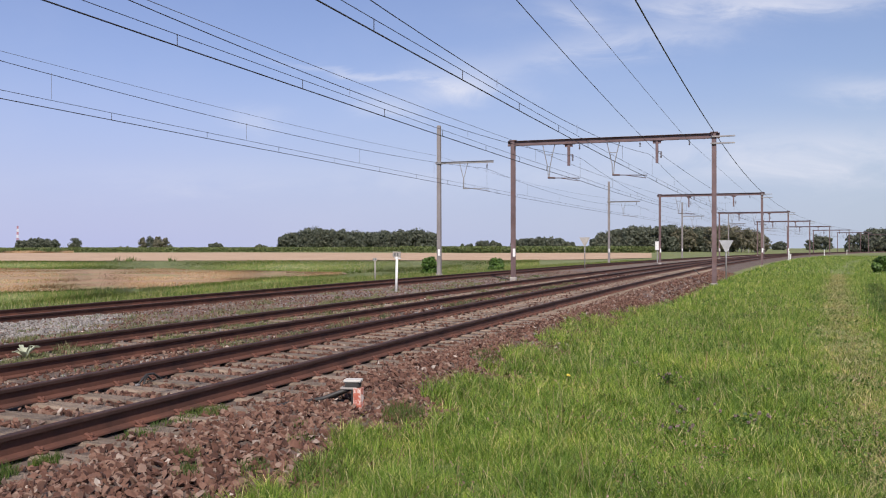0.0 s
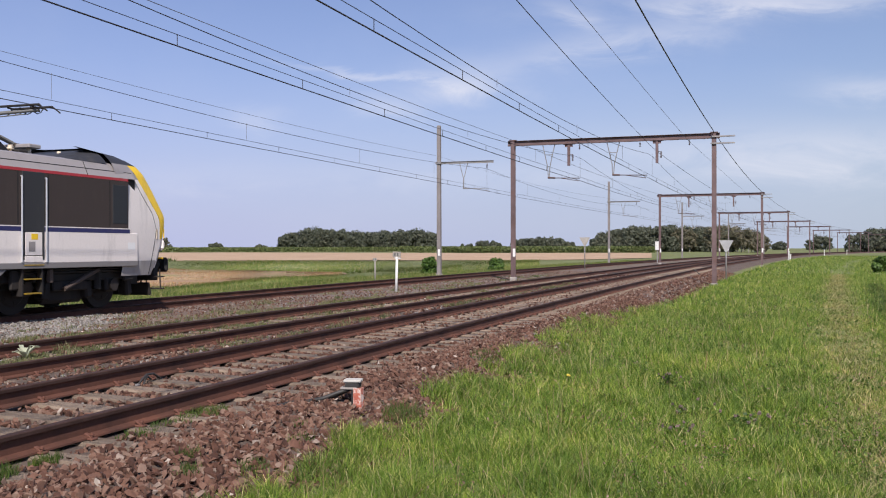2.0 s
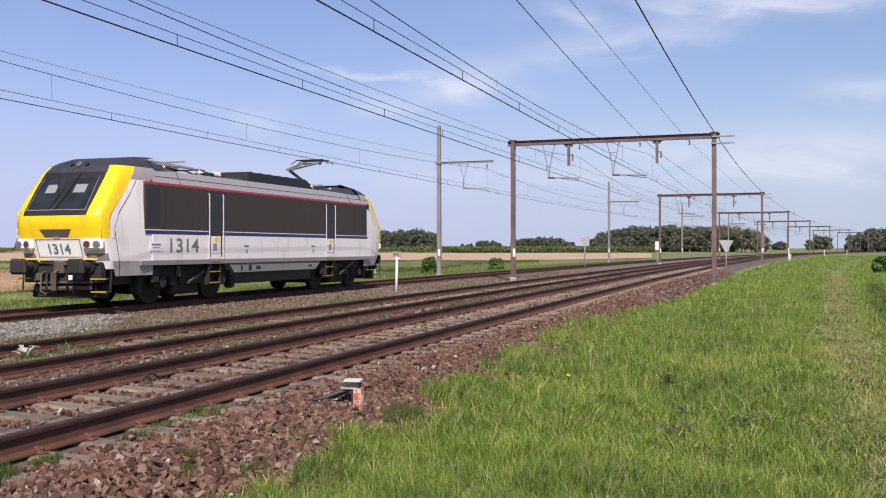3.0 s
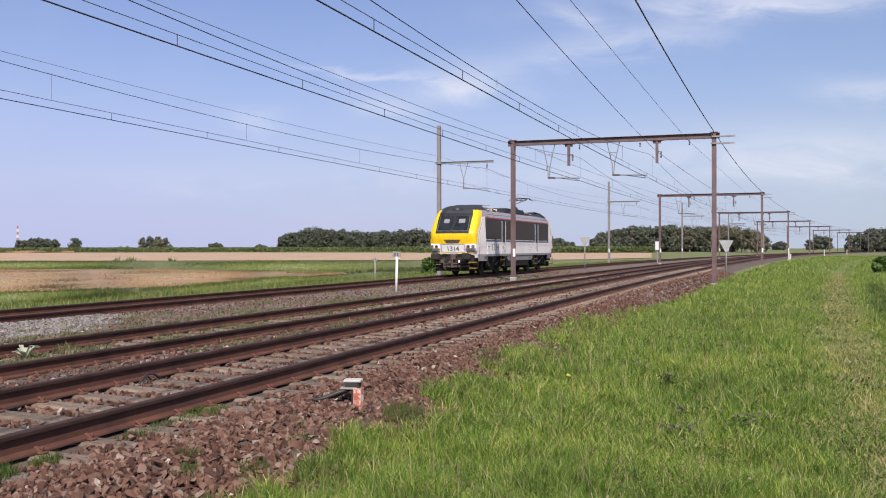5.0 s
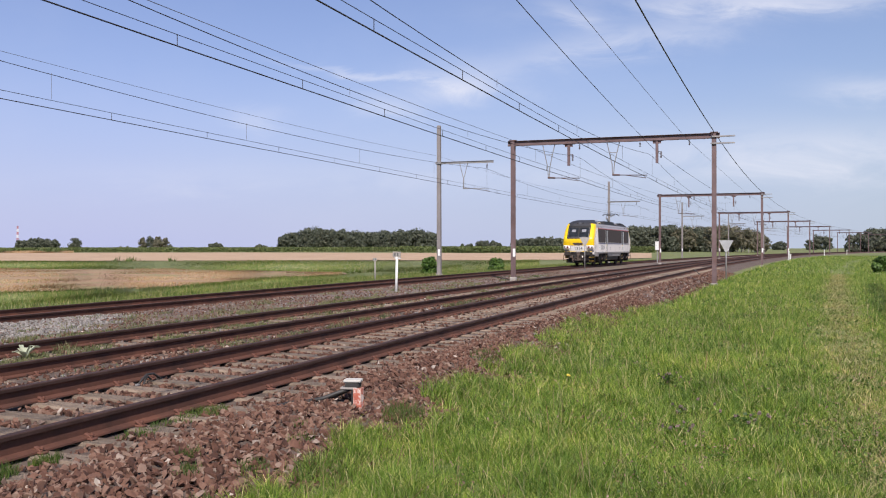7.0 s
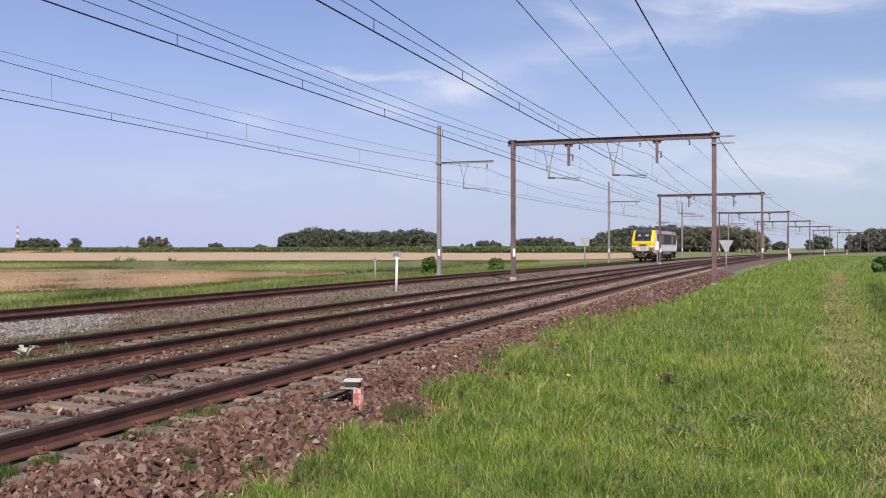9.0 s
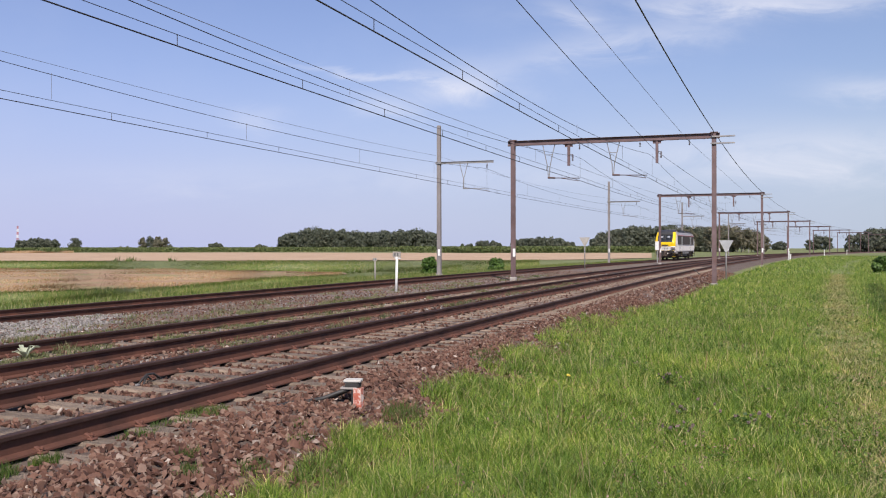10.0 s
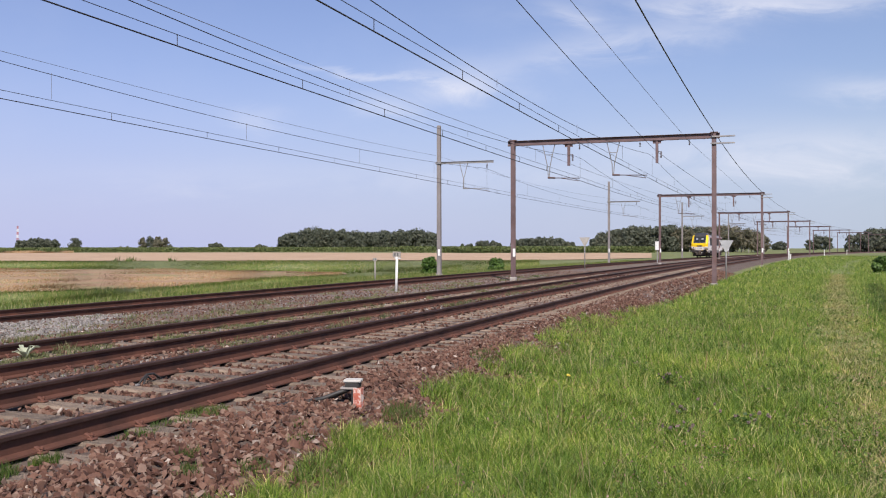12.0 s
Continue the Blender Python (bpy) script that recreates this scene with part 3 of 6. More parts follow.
def nose(w, z):
    """A point of the cab's skin. w: -1 to 1 across the front, beyond it back along the side; z: height."""
    y0, hw = float(np.interp(z, _nz, _ny)), float(np.interp(z, _nz, _nw))
    a = abs(w)
    back = 0.26 + 0.10 * max(0.0, z - 2.3)
    taper = 0.11
    if a <= 1.0:
        x = (hw - taper) * math.sin(a * math.pi / 2 * 0.96) / math.sin(math.pi / 2 * 0.96)
        y = y0 - back * a ** 4.0
    else:
        edge = y0 - back
        y = edge + (min(6.9, edge - 0.02) - edge) * min(1.0, (a - 1.0) / 0.6)
        x = hw - taper * (1.0 - min(1.0, (a - 1.0) / 0.6)) ** 1.5
    return Vector((math.copysign(x, w), y, z))


def nose_part(name, flip, parent, material, zones, label="", lift=0.0, smooth=True):
    """Patches of the cab's skin: each zone is (w0, w1, z0, z1)."""
    bm = bmesh.new()
    for w0, w1, z0, z1 in zones:
        # an edge may lean: (w at z0, w at z1)
        l0, l1 = w0 if isinstance(w0, tuple) else (w0, w0)
        r0, r1 = w1 if isinstance(w1, tuple) else (w1, w1)
        nu, nv = max(4, int(abs(r1 - l1) / 0.07)), max(1, int((z1 - z0) / 0.10))
        grid = []
        for i in range(nu + 1):
            row = []
            for j in range(nv + 1):
                h = j / nv
                lw, rw = l0 + (l1 - l0) * h, r0 + (r1 - r0) * h
                w, z = lw + (rw - lw) * i / nu, z0 + (z1 - z0) * h
                p = nose(w, z)
                if lift:
                    e = 0.01
                    n = (nose(w + e, z) - nose(w - e, z)).cross(nose(w, z + e) - nose(w, z - e))
                    n = n.normalized() if n.length > 1e-9 else Vector((0, 1, 0))
                    if n.y < 0 and abs(w) < 1:
                        n = -n
                    p = p + n * lift
                row.append(bm.verts.new(flip @ p))
            grid.append(row)
        for i in range(nu):
            for j in range(nv):
                bm.faces.new((grid[i + 1][j], grid[i][j], grid[i][j + 1], grid[i + 1][j + 1]))
    bmesh.ops.remove_doubles(bm, verts=bm.verts, dist=0.0005)
    return part(name, bm, material, parent, label, smooth)


def lettering(name, text, size, m, material, parent, label=""):
    cu = bpy.data.curves.new(name, "FONT")
    cu.offset = 0.005
    cu.body, cu.size, cu.extrude, cu.align_x, cu.align_y = text, size, 0.003, "CENTER", "CENTER"
    tmp = bpy.data.objects.new(name, cu)
    me = bpy.data.meshes.new_from_object(tmp)
    me.name = name
    bpy.data.objects.remove(tmp)
    me.materials.clear()
    me.materials.append(material)
    ob = new(name, me)
    ob.parent = parent
    ob.matrix_basis = m
    return tagged(ob, label) if label else ob


def build_cab(loco, flip, far):
    """One end of the locomotive, built looking along +y and turned by flip."""
    cab = nose_part("cab", flip, loco, P_WHITE, [(-1.0, 1.0, 0.98, 1.75), (-1.6, -1.0, 1.18, 1.75), (1.0, 1.6, 1.18, 1.75)])
    # side cheeks between the yellow pillar and the dark band
    nose_part("cheek", flip, cab, P_WHITE, [(-1.6, (-1.02, -1.14), 1.75, 3.28)])
    nose_part("cheek", flip, cab, P_WHITE, [((1.02, 1.14), 1.6, 1.75, 3.28)])
    nose_part("side_valance", flip, cab, P_VALANCE, [(-1.52, -1.0, 0.80, 1.18)])
    nose_part("side_valance", flip, cab, P_VALANCE, [(1.0, 1.52, 0.80, 1.18)])
    nose_part("yellow_fairing", flip, cab, P_YELLOW, [((-1.02, -1.06), (1.02, 1.06), 1.75, 2.32), ((-1.06, -1.17), (-0.54, -0.60), 2.32, 3.64), ((0.54, 0.60), (1.06, 1.17), 2.32, 3.64)], "bright yellow front fairing")
    nose_part("forehead", flip, cab, P_ROOF, [(-0.60, 0.60, 3.46, 3.64), (-1.0, 1.0, 3.64, 4.0), (-1.6, -1.0, 3.64, 4.0), (1.0, 1.6, 3.64, 4.0)], "dark grey cab roof dome")
    nose_part("roof_cove", flip, cab, P_GREY, [(-1.6, (-1.14, -1.17), 3.28, 3.64)])
    nose_part("roof_cove", flip, cab, P_GREY, [((1.14, 1.17), 1.6, 3.28, 3.64)])
    bm = bmesh.new()
    ring = [(0.60, 3.985), (0.85, 3.92), (1.02, 3.82), (1.22, 3.62)]
    ring = [(-x, z) for x, z in ring[::-1]] + ring
    a = [bm.verts.new(flip @ Vector((x, 6.78, z))) for x, z in ring]
    b = [bm.verts.new(flip @ Vector((x * 0.93, 5.15, 3.60 + (z - 3.62) * 0.22))) for x, z in ring]
    for i in range(len(ring) - 1):
        bm.faces.new((a[i], a[i + 1], b[i + 1], b[i]))
    bmesh.ops.recalc_face_normals(bm, faces=bm.faces)
    part("roof_fairing", bm, P_ROOF, cab)
    ws = nose_part("windscreen_surround", flip, cab, P_BLACK, [((-0.54, -0.60), (0.54, 0.60), 2.32, 3.46)], "black windscreen surround")
    for w0, w1 in ((-0.48, -0.03), (0.03, 0.48)):
        nose_part("windscreen", flip, ws, P_GLASS, [(w0, w1, 2.47, 3.28)], "dark reflecting windscreen pane", 0.012)
    # pale patches on the panes stand in for the brightness seen in the glass
    for w0, w1 in ((-0.34, -0.14), (0.14, 0.32)):
        nose_part("pane_light", flip, ws, P_PANE_LIGHT, [(w0, w1, 2.90, 3.12)], "pale patch on the pane painting the light in the glass", 0.015)
    # pale seals round the panes
    for w0, w1, z0, z1 in ((-0.50, 0.50, 2.445, 2.465), (-0.495, -0.483, 2.45, 3.30), (0.483, 0.495, 2.45, 3.30), (-0.03, 0.03, 2.47, 3.28)):
        nose_part("window_seal", flip, ws, P_SOLE if w0 != -0.03 else P_BLACK, [(w0, w1, z0, z1)], "", 0.016)
    for w, tip in ((-0.16, -0.05), (0.30, 0.06)):
        bm = bmesh.new()
        a, b2 = nose(w * 0.8, 3.42), nose(tip, 2.85)
        off = Vector((0, 0.05, 0.02))
        add_rod(bm, flip @ (a + off), flip @ (b2 + off), 0.014, 6)
        c2, c3 = nose(tip - 0.06, 3.05), nose(tip + 0.05, 2.48)
        add_rod(bm, flip @ (c2 + off), flip @ (c3 + off), 0.012, 6)
        part("wiper", bm, P_BLACK, ws)
    for w in (-0.14, 0.0, 0.14):
        p = nose(w, 3.66)
        add = bmesh.new()
        add_rod(add, flip @ (p + Vector((0, -0.02, -0.02))), flip @ (p + Vector((0, 0.05, 0.03))), 0.085 if w == 0 else 0.06, 12)
        part("top_lamp", add, P_LAMP if w == 0 else P_BLACK, cab, "round lamp above the windscreen")
    # lamp clusters, recess shade, number panel
    for side in (-1, 1):
        bm = bmesh.new()
        p = nose(side * 0.58, 1.60)
        add_box(bm, (0.56, 0.18, 0.32), flip @ Matrix.Translation(p + Vector((side * 0.02, 0.0, 0))) @ pose(0, 0, 0, 0, 0, -side * 7), 0.07)
        hl = part("headlamp_housing", bm, P_WHITE, cab)
        for k, mat in ((-0.12, P_LAMP_RED), (0.14, P_LAMP)):
            bm = bmesh.new()
            c = p + Vector((side * (k + 0.02), 0.065 - (0.015 if k > 0 else -0.015), 0))
            add_rod(bm, flip @ (c + Vector((0, -0.05, 0))), flip @ (c + Vector((side * 0.01, 0.035, 0))), 0.10, 14)
            lamp = part("lamp", bm, P_GREY, hl)
            bm = bmesh.new()
            add_rod(bm, flip @ (c + Vector((side * 0.01, 0.03, 0))), flip @ (c + Vector((side * 0.012, 0.045, 0))), 0.08, 14)
            part("lens", bm, mat, hl, "red tail lamp" if mat is P_LAMP_RED else "clear headlamp")
    # no hollow here: a flat patch whose dark colour paints the recess's shade
    nose_part("recess_shade", flip, cab, P_BRASS, [((-0.18, -0.25), (0.18, 0.25), 1.78, 1.98)], "flat dark patch painting a recess's shade on the yellow front", 0.006)
    nose_part("badge", flip, cab, P_GREY, [(-0.05, 0.05, 1.73, 1.80)], "", 0.014)
    nose_part("panel_gap", flip, cab, P_SOLE, [(-0.36, -0.345, 1.24, 1.72), (0.345, 0.36, 1.24, 1.72), (-0.36, 0.36, 1.72, 1.735)], "", 0.008)
    nose_part("number_panel", flip, cab, P_NOTICE, [(-0.335, 0.335, 1.30, 1.66)], "clean white number panel", 0.014)
    for side in (-1, 1):
        bm = bmesh.new()
        seam = [nose(side * w, z) for w, z in ((1.23, 3.26), (1.19, 2.85), (1.14, 2.42), (1.09, 2.0), (1.085, 1.6), (1.08, 1.18), (1.05, 0.82))]
        for a, b2 in zip(seam[:-1], seam[1:]):
            add_rod(bm, flip @ a, flip @ b2, 0.010, 5)
        part("panel_seam", bm, P_UNDER, cab)
        part("grille", add_box(bmesh.new(), (0.02, 0.09, 0.26), flip @ (Matrix.Translation(nose(side * 1.07, 1.88)) @ pose(0, 0, 0, 0, 0, side * 12)), 0.008), P_CREAM, cab)
    nose_part("lower_lip", flip, cab, P_BLACK, [(-0.36, 0.36, 1.16, 1.20)], "", 0.012)
    nose_part("under_headlamp", flip, cab, P_SOLE, [(-0.92, -0.42, 1.20, 1.38)], "", 0.008)
    nose_part("under_headlamp", flip, cab, P_SOLE, [(0.42, 0.92, 1.20, 1.38)], "", 0.008)
    lettering("running_number", "1314", 0.37, flip @ (pose(0, float(np.interp(1.48, _nz, _ny)) + 0.026, 1.48, 109, 0, 180)), P_MARK, cab, "dark grey running number 1314")
    for side in (-1, 1):
        bm = bmesh.new()
        p = nose(side * 0.86, 1.9)
        add_rod(bm, flip @ (p + Vector((0, 0.04, -0.12))), flip @ (p + Vector((0, 0.04, 0.12))), 0.016, 6)
        add_rod(bm, flip @ (p + Vector((0, 0.04, 0.12))), flip @ (p + Vector((0, -0.03, 0.12))), 0.014, 6)
        part("hand_grip", bm, P_YELLOW, cab)
    # buffer beam, buffers, coupling, hoses, steps
    beam = part("buffer_beam", add_box(bmesh.new(), (2.36, 0.24, 0.52), flip @ pose(0, 8.84, 0.90), 0.03), P_UNDER, cab)
    for side in (-1, 1):
        bm = bmesh.new()
        add_rod(bm, flip @ Vector((side * 0.875, 8.80, 1.05)), flip @ Vector((side * 0.875, 9.28, 1.05)), 0.13, 12)
        add_rod(bm, flip @ Vector((side * 0.875, 8.84, 1.05)), flip @ Vector((side * 0.875, 9.04, 1.05)), 0.18, 12)
        bf = part("buffer", bm, P_UNDER, beam)
        part("buffer_head", add_box(bmesh.new(), (0.50, 0.16, 0.40), flip @ pose(side * 0.875, 9.47, 1.05), 0.06), P_UNDER, beam, "scuffed dark buffer head")
    bm = bmesh.new()
    add_box(bm, (0.30, 0.28, 0.34), flip @ pose(0, 8.95, 1.02), 0.04)
    add_rod(bm, flip @ Vector((0, 9.02, 0.98)), flip @ Vector((0, 9.26, 0.86)), 0.05, 8)
    add_rod(bm, flip @ Vector((-0.05, 9.24, 0.9)), flip @ Vector((-0.03, 9.22, 0.45)), 0.035, 8)
    add_rod(bm, flip @ Vector((0.05, 9.24, 0.9)), flip @ Vector((0.03, 9.22, 0.45)), 0.035, 8)
    part("screw_coupling", bm, P_BRASS, beam)
    for x, drop in ((-0.48, 0.5), (-0.30, 0.42), (0.32, 0.44), (0.50, 0.52)):
        pts = [flip @ Vector((x, 8.85, 0.95)), flip @ Vector((x * 1.03, 9.06, 0.86)), flip @ Vector((x * 1.05, 9.12, 0.95 - drop)), flip @ Vector((x * 0.9, 9.0, 0.86 - drop)), flip @ Vector((x * 0.75, 8.92, 0.98 - drop))]
        tube_path("brake_hose", pts, 0.032, P_BLACK if abs(x) < 0.4 else P_BRASS, beam, 7)
    for z, y, r in ((0.52, 9.02, 0.055), (0.66, 8.98, 0.035)):
        part("pipe", add_rod(bmesh.new(), flip @ Vector((-0.95, y, z)), flip @ Vector((0.55, y, z - 0.03)), r, 8), P_BRASS, beam)
    for x, z, w, h in ((-0.62, 0.80, 0.20, 0.16), (0.64, 0.78, 0.18, 0.20), (0.20, 0.72, 0.14, 0.14), (-0.16, 1.12, 0.16, 0.10)):
        part("valve_box", add_box(bmesh.new(), (w, 0.12, h), flip @ pose(x, 9.0, z), 0.02), P_BRASS, beam)
    part("tap", add_box(bmesh.new(), (0.10, 0.08, 0.16), flip @ pose(-0.36, 9.05, 0.78), 0.02), P_WHITE, beam)
    part("snow_plough", add_box(bmesh.new(), (2.3, 0.10, 0.34), flip @ pose(0, 8.62, 0.42, 14), 0.02), P_UNDER, beam)
    bm = bmesh.new()
    for z in (1.235, ):
        add_box(bm, (1.0, 0.03, 0.035), flip @ pose(0.72, 9.10, z))
        add_box(bm, (1.0, 0.03, 0.035), flip @ pose(-0.72, 9.10, z))
    part("yellow_rail", bm, P_YELLOW, beam)
    for side in (-1, 1):
        bm = bmesh.new()
        for z in (0.42, 0.74):
            add_box(bm, (0.46, 0.22, 0.03), flip @ pose(side * 1.14, 8.86, z))
        for dx in (-0.22, 0.22):
            add_rod(bm, flip @ Vector((side * 1.14 + dx, 8.80, 0.40)), flip @ Vector((side * 1.14 + dx, 8.76, 0.95)), 0.018, 6)
        st = part("cab_step", bm, P_UNDER, beam)
        bm = bmesh.new()
        for z in (0.42, 0.74):
            add_box(bm, (0.46, 0.03, 0.034), flip @ pose(side * 1.14, 8.975, z))
        part("step_edge", bm, P_STEP, beam, "yellow step edge")
    return cab


def build_locomotive():
    loco = thing("locomotive", Matrix(), "white and yellow electric locomotive with a dark side band", "locomotive")
    # frame and roof deck
    part("frame", add_box(bmesh.new(), (2.72, 14.4, 2.2), pose(0, 0, 2.2)), P_UNDER, loco)
    bm = bmesh.new()
    add_box(bm, (2.2, 14.2, 0.30), pose(0, 0, 3.47), 0.04)
    part("roof", bm, P_ROOF, loco)
    for sx in (-1, 1):
        m = Matrix.Diagonal((sx, 1, 1, 1))
        side = part("side_wall", add_box(bmesh.new(), (0.05, 14.4, 0.70), pose(sx * 1.42, 0, 1.53), 0.006), P_WHITE, loco)
        part("sole_bar", add_box(bmesh.new(), (0.07, 14.9, 0.13), pose(sx * 1.425, -0.25, 1.115), 0.008), P_SOLE, loco)
        part("blue_stripe", add_box(bmesh.new(), (0.052, 14.36, 0.10), pose(sx * 1.421, -0.3, 1.93)), P_BLUE, side, "dark blue waist stripe")
        part("pale_line", add_box(bmesh.new(), (0.054, 14.34, 0.022), pose(sx * 1.421, -0.3, 1.992)), P_WHITE, side)
        part("dark_band", add_box(bmesh.new(), (0.05, 14.35, 1.185), pose(sx * 1.415, -0.345, 2.597), 0.004), P_BAND, loco, "dark brown-grey side band")
        part("red_stripe", add_box(bmesh.new(), (0.054, 14.35, 0.066), pose(sx * 1.408, -0.345, 3.232)), P_RED, loco, "red cantrail stripe")
        for y in (-6.62, -4.62, -3.70, 3.02, 3.95, 6.10):
            part("band_seam", add_box(bmesh.new(), (0.006, 0.022, 1.16), pose(sx * 1.4425, y, 2.597)), P_BLACK, loco)
        # grey roof cove, leaning inwards, with a seam
        bm = bmesh.new()
        pts = [(1.425, 3.265), (1.20, 3.60), (1.10, 3.64), (1.06, 3.56), (1.36, 3.26)]
        vs = [[bm.verts.new((sx * x, y, z)) for x, z in pts] for y in (-7.15, 7.15)]
        for i in range(len(pts)):
            j = (i + 1) % len(pts)
            bm.faces.new((vs[0][i], vs[0][j], vs[1][j], vs[1][i]) if sx > 0 else (vs[0][j], vs[0][i], vs[1][i], vs[1][j]))
        cove = part("roof_cove", bm, P_GREY, loco, "grey sloping roof edge")
        part("seam", add_box(bmesh.new(), (0.012, 14.2, 0.014), pose(sx * 1.318, 0, 3.43, 0, -sx * 34, 0)), P_BLACK, cove)
        for y in (-5.9, 5.3):
            bm = bmesh.new()
            add_rod(bm, (sx * 1.432, y, 3.27), (sx * 1.205, y + 0.10, 3.605), 0.008, 5)
            part("seam", bm, P_BLACK, cove)
        # cab side windows at the ends of the band
        for y in (-7.18, 6.50):
            part("side_window", add_box(bmesh.new(), (0.03, 0.58, 0.98), pose(sx * 1.432, y, 2.60), 0.01), P_SIDE_GLASS, side, "dark cab side window")
        for y0, y1 in ((-4.54, -3.80), (3.11, 3.86)):
            yc, wid = (y0 + y1) / 2, y1 - y0
            door = part("door", add_box(bmesh.new(), (0.03, wid - 0.06, 1.96), pose(sx * 1.437, yc, 2.22), 0.01), P_DOOR, loco, "narrow dark door")
            part("door_panel", add_box(bmesh.new(), (0.035, wid - 0.22, 0.52), pose(sx * 1.440, yc, 1.60), 0.01), P_WHITE, door)
            part("door_sign", add_box(bmesh.new(), (0.040, 0.20, 0.13), pose(sx * 1.441, yc + 0.02, 1.76)), P_YELLOW, door, "small yellow warning sign")
            part("door_sign", add_box(bmesh.new(), (0.040, 0.20, 0.22), pose(sx * 1.441, yc - 0.06, 1.54)), P_GREY, door)
            part("door_foot", add_box(bmesh.new(), (0.036, wid - 0.20, 0.14), pose(sx * 1.440, yc, 1.26), 0.01), P_WHITE, door)
            part("door_step_edge", add_box(bmesh.new(), (0.05, wid - 0.16, 0.024), pose(sx * 1.45, yc, 1.13)), P_STEP, door)
            for y in (y0, y1):
                bm = bmesh.new()
                add_rod(bm, (sx * 1.475, y, 1.20), (sx * 1.475, y, 3.08), 0.020, 8)
                for z in (1.20, 3.08):
                    add_rod(bm, (sx * 1.475, y, z), (sx * 1.43, y, z), 0.018, 6)
                part("handrail", bm, P_CHROME, door, "bright metal handrail")
            ladder = part("door_ladder", add_box(bmesh.new(), (0.16, 0.05, 0.62), pose(sx * 1.34, yc - 0.30, 0.76)), P_UNDER, loco)
            part("ladder_side", add_box(bmesh.new(), (0.16, 0.05, 0.62), pose(sx * 1.34, yc + 0.30, 0.76)), P_UNDER, ladder)
            for z in (0.50, 0.82):
                part("rung", add_box(bmesh.new(), (0.18, 0.50, 0.026), pose(sx * 1.36, yc, z)), P_STEP, ladder, "worn yellow step rung")
        # equipment case and tank below the floor
        bm = bmesh.new()
        v = bmesh.ops.create_cube(bm, size=1.0, matrix=pose(sx * 1.30, -0.35, 0.90) @ Matrix.Diagonal((0.26, 6.1, 0.26, 1)))["verts"]
        for q in v:
            if q.co.z < 0.9:
                q.co.y += 0.28 if q.co.y < -0.35 else -0.42
        part("equipment_case", bm, P_SOLE, loco, "grey equipment case below the floor")
        for y, wid, hgt in ((-2.7, 0.10, 0.15), (-2.2, 0.17, 0.17), (-1.7, 0.26, 0.10), (1.9, 0.24, 0.07)):
            part("case_plate", add_box(bmesh.new(), (0.02, wid, hgt), pose(sx * 1.43, y, 0.90)), P_UNDER, side)
        for y in (-2.45, 2.1):
            part("vent_plate", add_box(bmesh.new(), (0.02, 0.24, 0.03), pose(sx * 1.448, y, 1.58)), P_UNDER, side)
            part("vent_plate", add_box(bmesh.new(), (0.02, 0.12, 0.10), pose(sx * 1.446, y, 1.42)), P_GREY, side)
        part("notice", add_box(bmesh.new(), (0.015, 0.52, 0.26), pose(sx * 1.449, -7.05, 1.56)), P_NOTICE, side, "white sticker with illegible dark bars")
        for k, (wid, z) in enumerate(((0.40, 1.60), (0.30, 1.52))):
            part("notice_bar", add_box(bmesh.new(), (0.015, wid, 0.045 if k == 0 else 0.02), pose(sx * 1.4515, -7.05, z)), P_MARK, side)
        part("notice", add_box(bmesh.new(), (0.015, 0.30, 0.18), pose(sx * 1.44, 6.95, 1.56)), P_NOTICE, side)
        lettering("running_number", "1314", 0.54, pose(sx * 1.4485, -5.80 if sx > 0 else 5.4, 1.56, 90, 0, 90 * sx) @ Matrix.Diagonal((1.42, 1, 1, 1)), P_MARK, side, "dark grey running number 1314")
        for k in range(9):
            part("sole_mark", add_box(bmesh.new(), (0.012, 0.13 if k % 3 else 0.07, 0.045), pose(sx * 1.462, -0.9 + 0.19 * k, 1.115)), P_GREY, side)
    part("underframe", add_box(bmesh.new(), (1.9, 16.2, 0.55), pose(0, -0.25, 0.84)), P_BLACK, loco)
    part("tank", add_box(bmesh.new(), (2.4, 5.2, 0.42), pose(0, -0.2, 0.62), 0.06), P_BLACK, loco)
    # bogies
    for yb in (-5.0, 5.0):
        bogie = part("bogie", add_box(bmesh.new(), (1.9, 2.4, 0.30), pose(0, yb, 0.74), 0.04), P_UNDER, loco)
        for sx in (-1, 1):
            bm = bmesh.new()
            add_box(bm, (0.16, 4.4, 0.20), pose(sx * 1.10, yb, 0.82), 0.03)
            add_box(bm, (0.18, 1.2, 0.24), pose(sx * 1.10, yb, 0.62), 0.03)
            for dy in (-1.5, 1.5):
                add_box(bm, (0.20, 0.50, 0.36), pose(sx * 1.10, yb + dy, 0.60), 0.04)
                add_rod(bm, (sx * 1.13, yb + dy * 0.66, 0.5), (sx * 1.13, yb + dy * 0.66, 0.98), 0.11, 10)
            part("bogie_frame", bm, P_UNDER, bogie)
            bm = bmesh.new()
            add_rod(bm, (sx * 1.24, yb - 0.3, 0.55), (sx * 1.24, yb + 0.9, 0.98), 0.06, 8)
            add_rod(bm, (sx * 1.26, yb - 0.8, 0.72), (sx * 1.26, yb - 0.8, 1.02), 0.08, 8)
            part("damper", bm, P_BRASS, bogie)
            part("sand_box", add_box(bmesh.new(), (0.10, 0.34, 0.44), pose(sx * 1.28, yb - 1.9, 0.80), 0.03), P_UNDER, bogie)
            part("sand_box", add_box(bmesh.new(), (0.10, 0.40, 0.32), pose(sx * 1.28, yb + 2.0, 0.84), 0.03), P_UNDER, bogie)
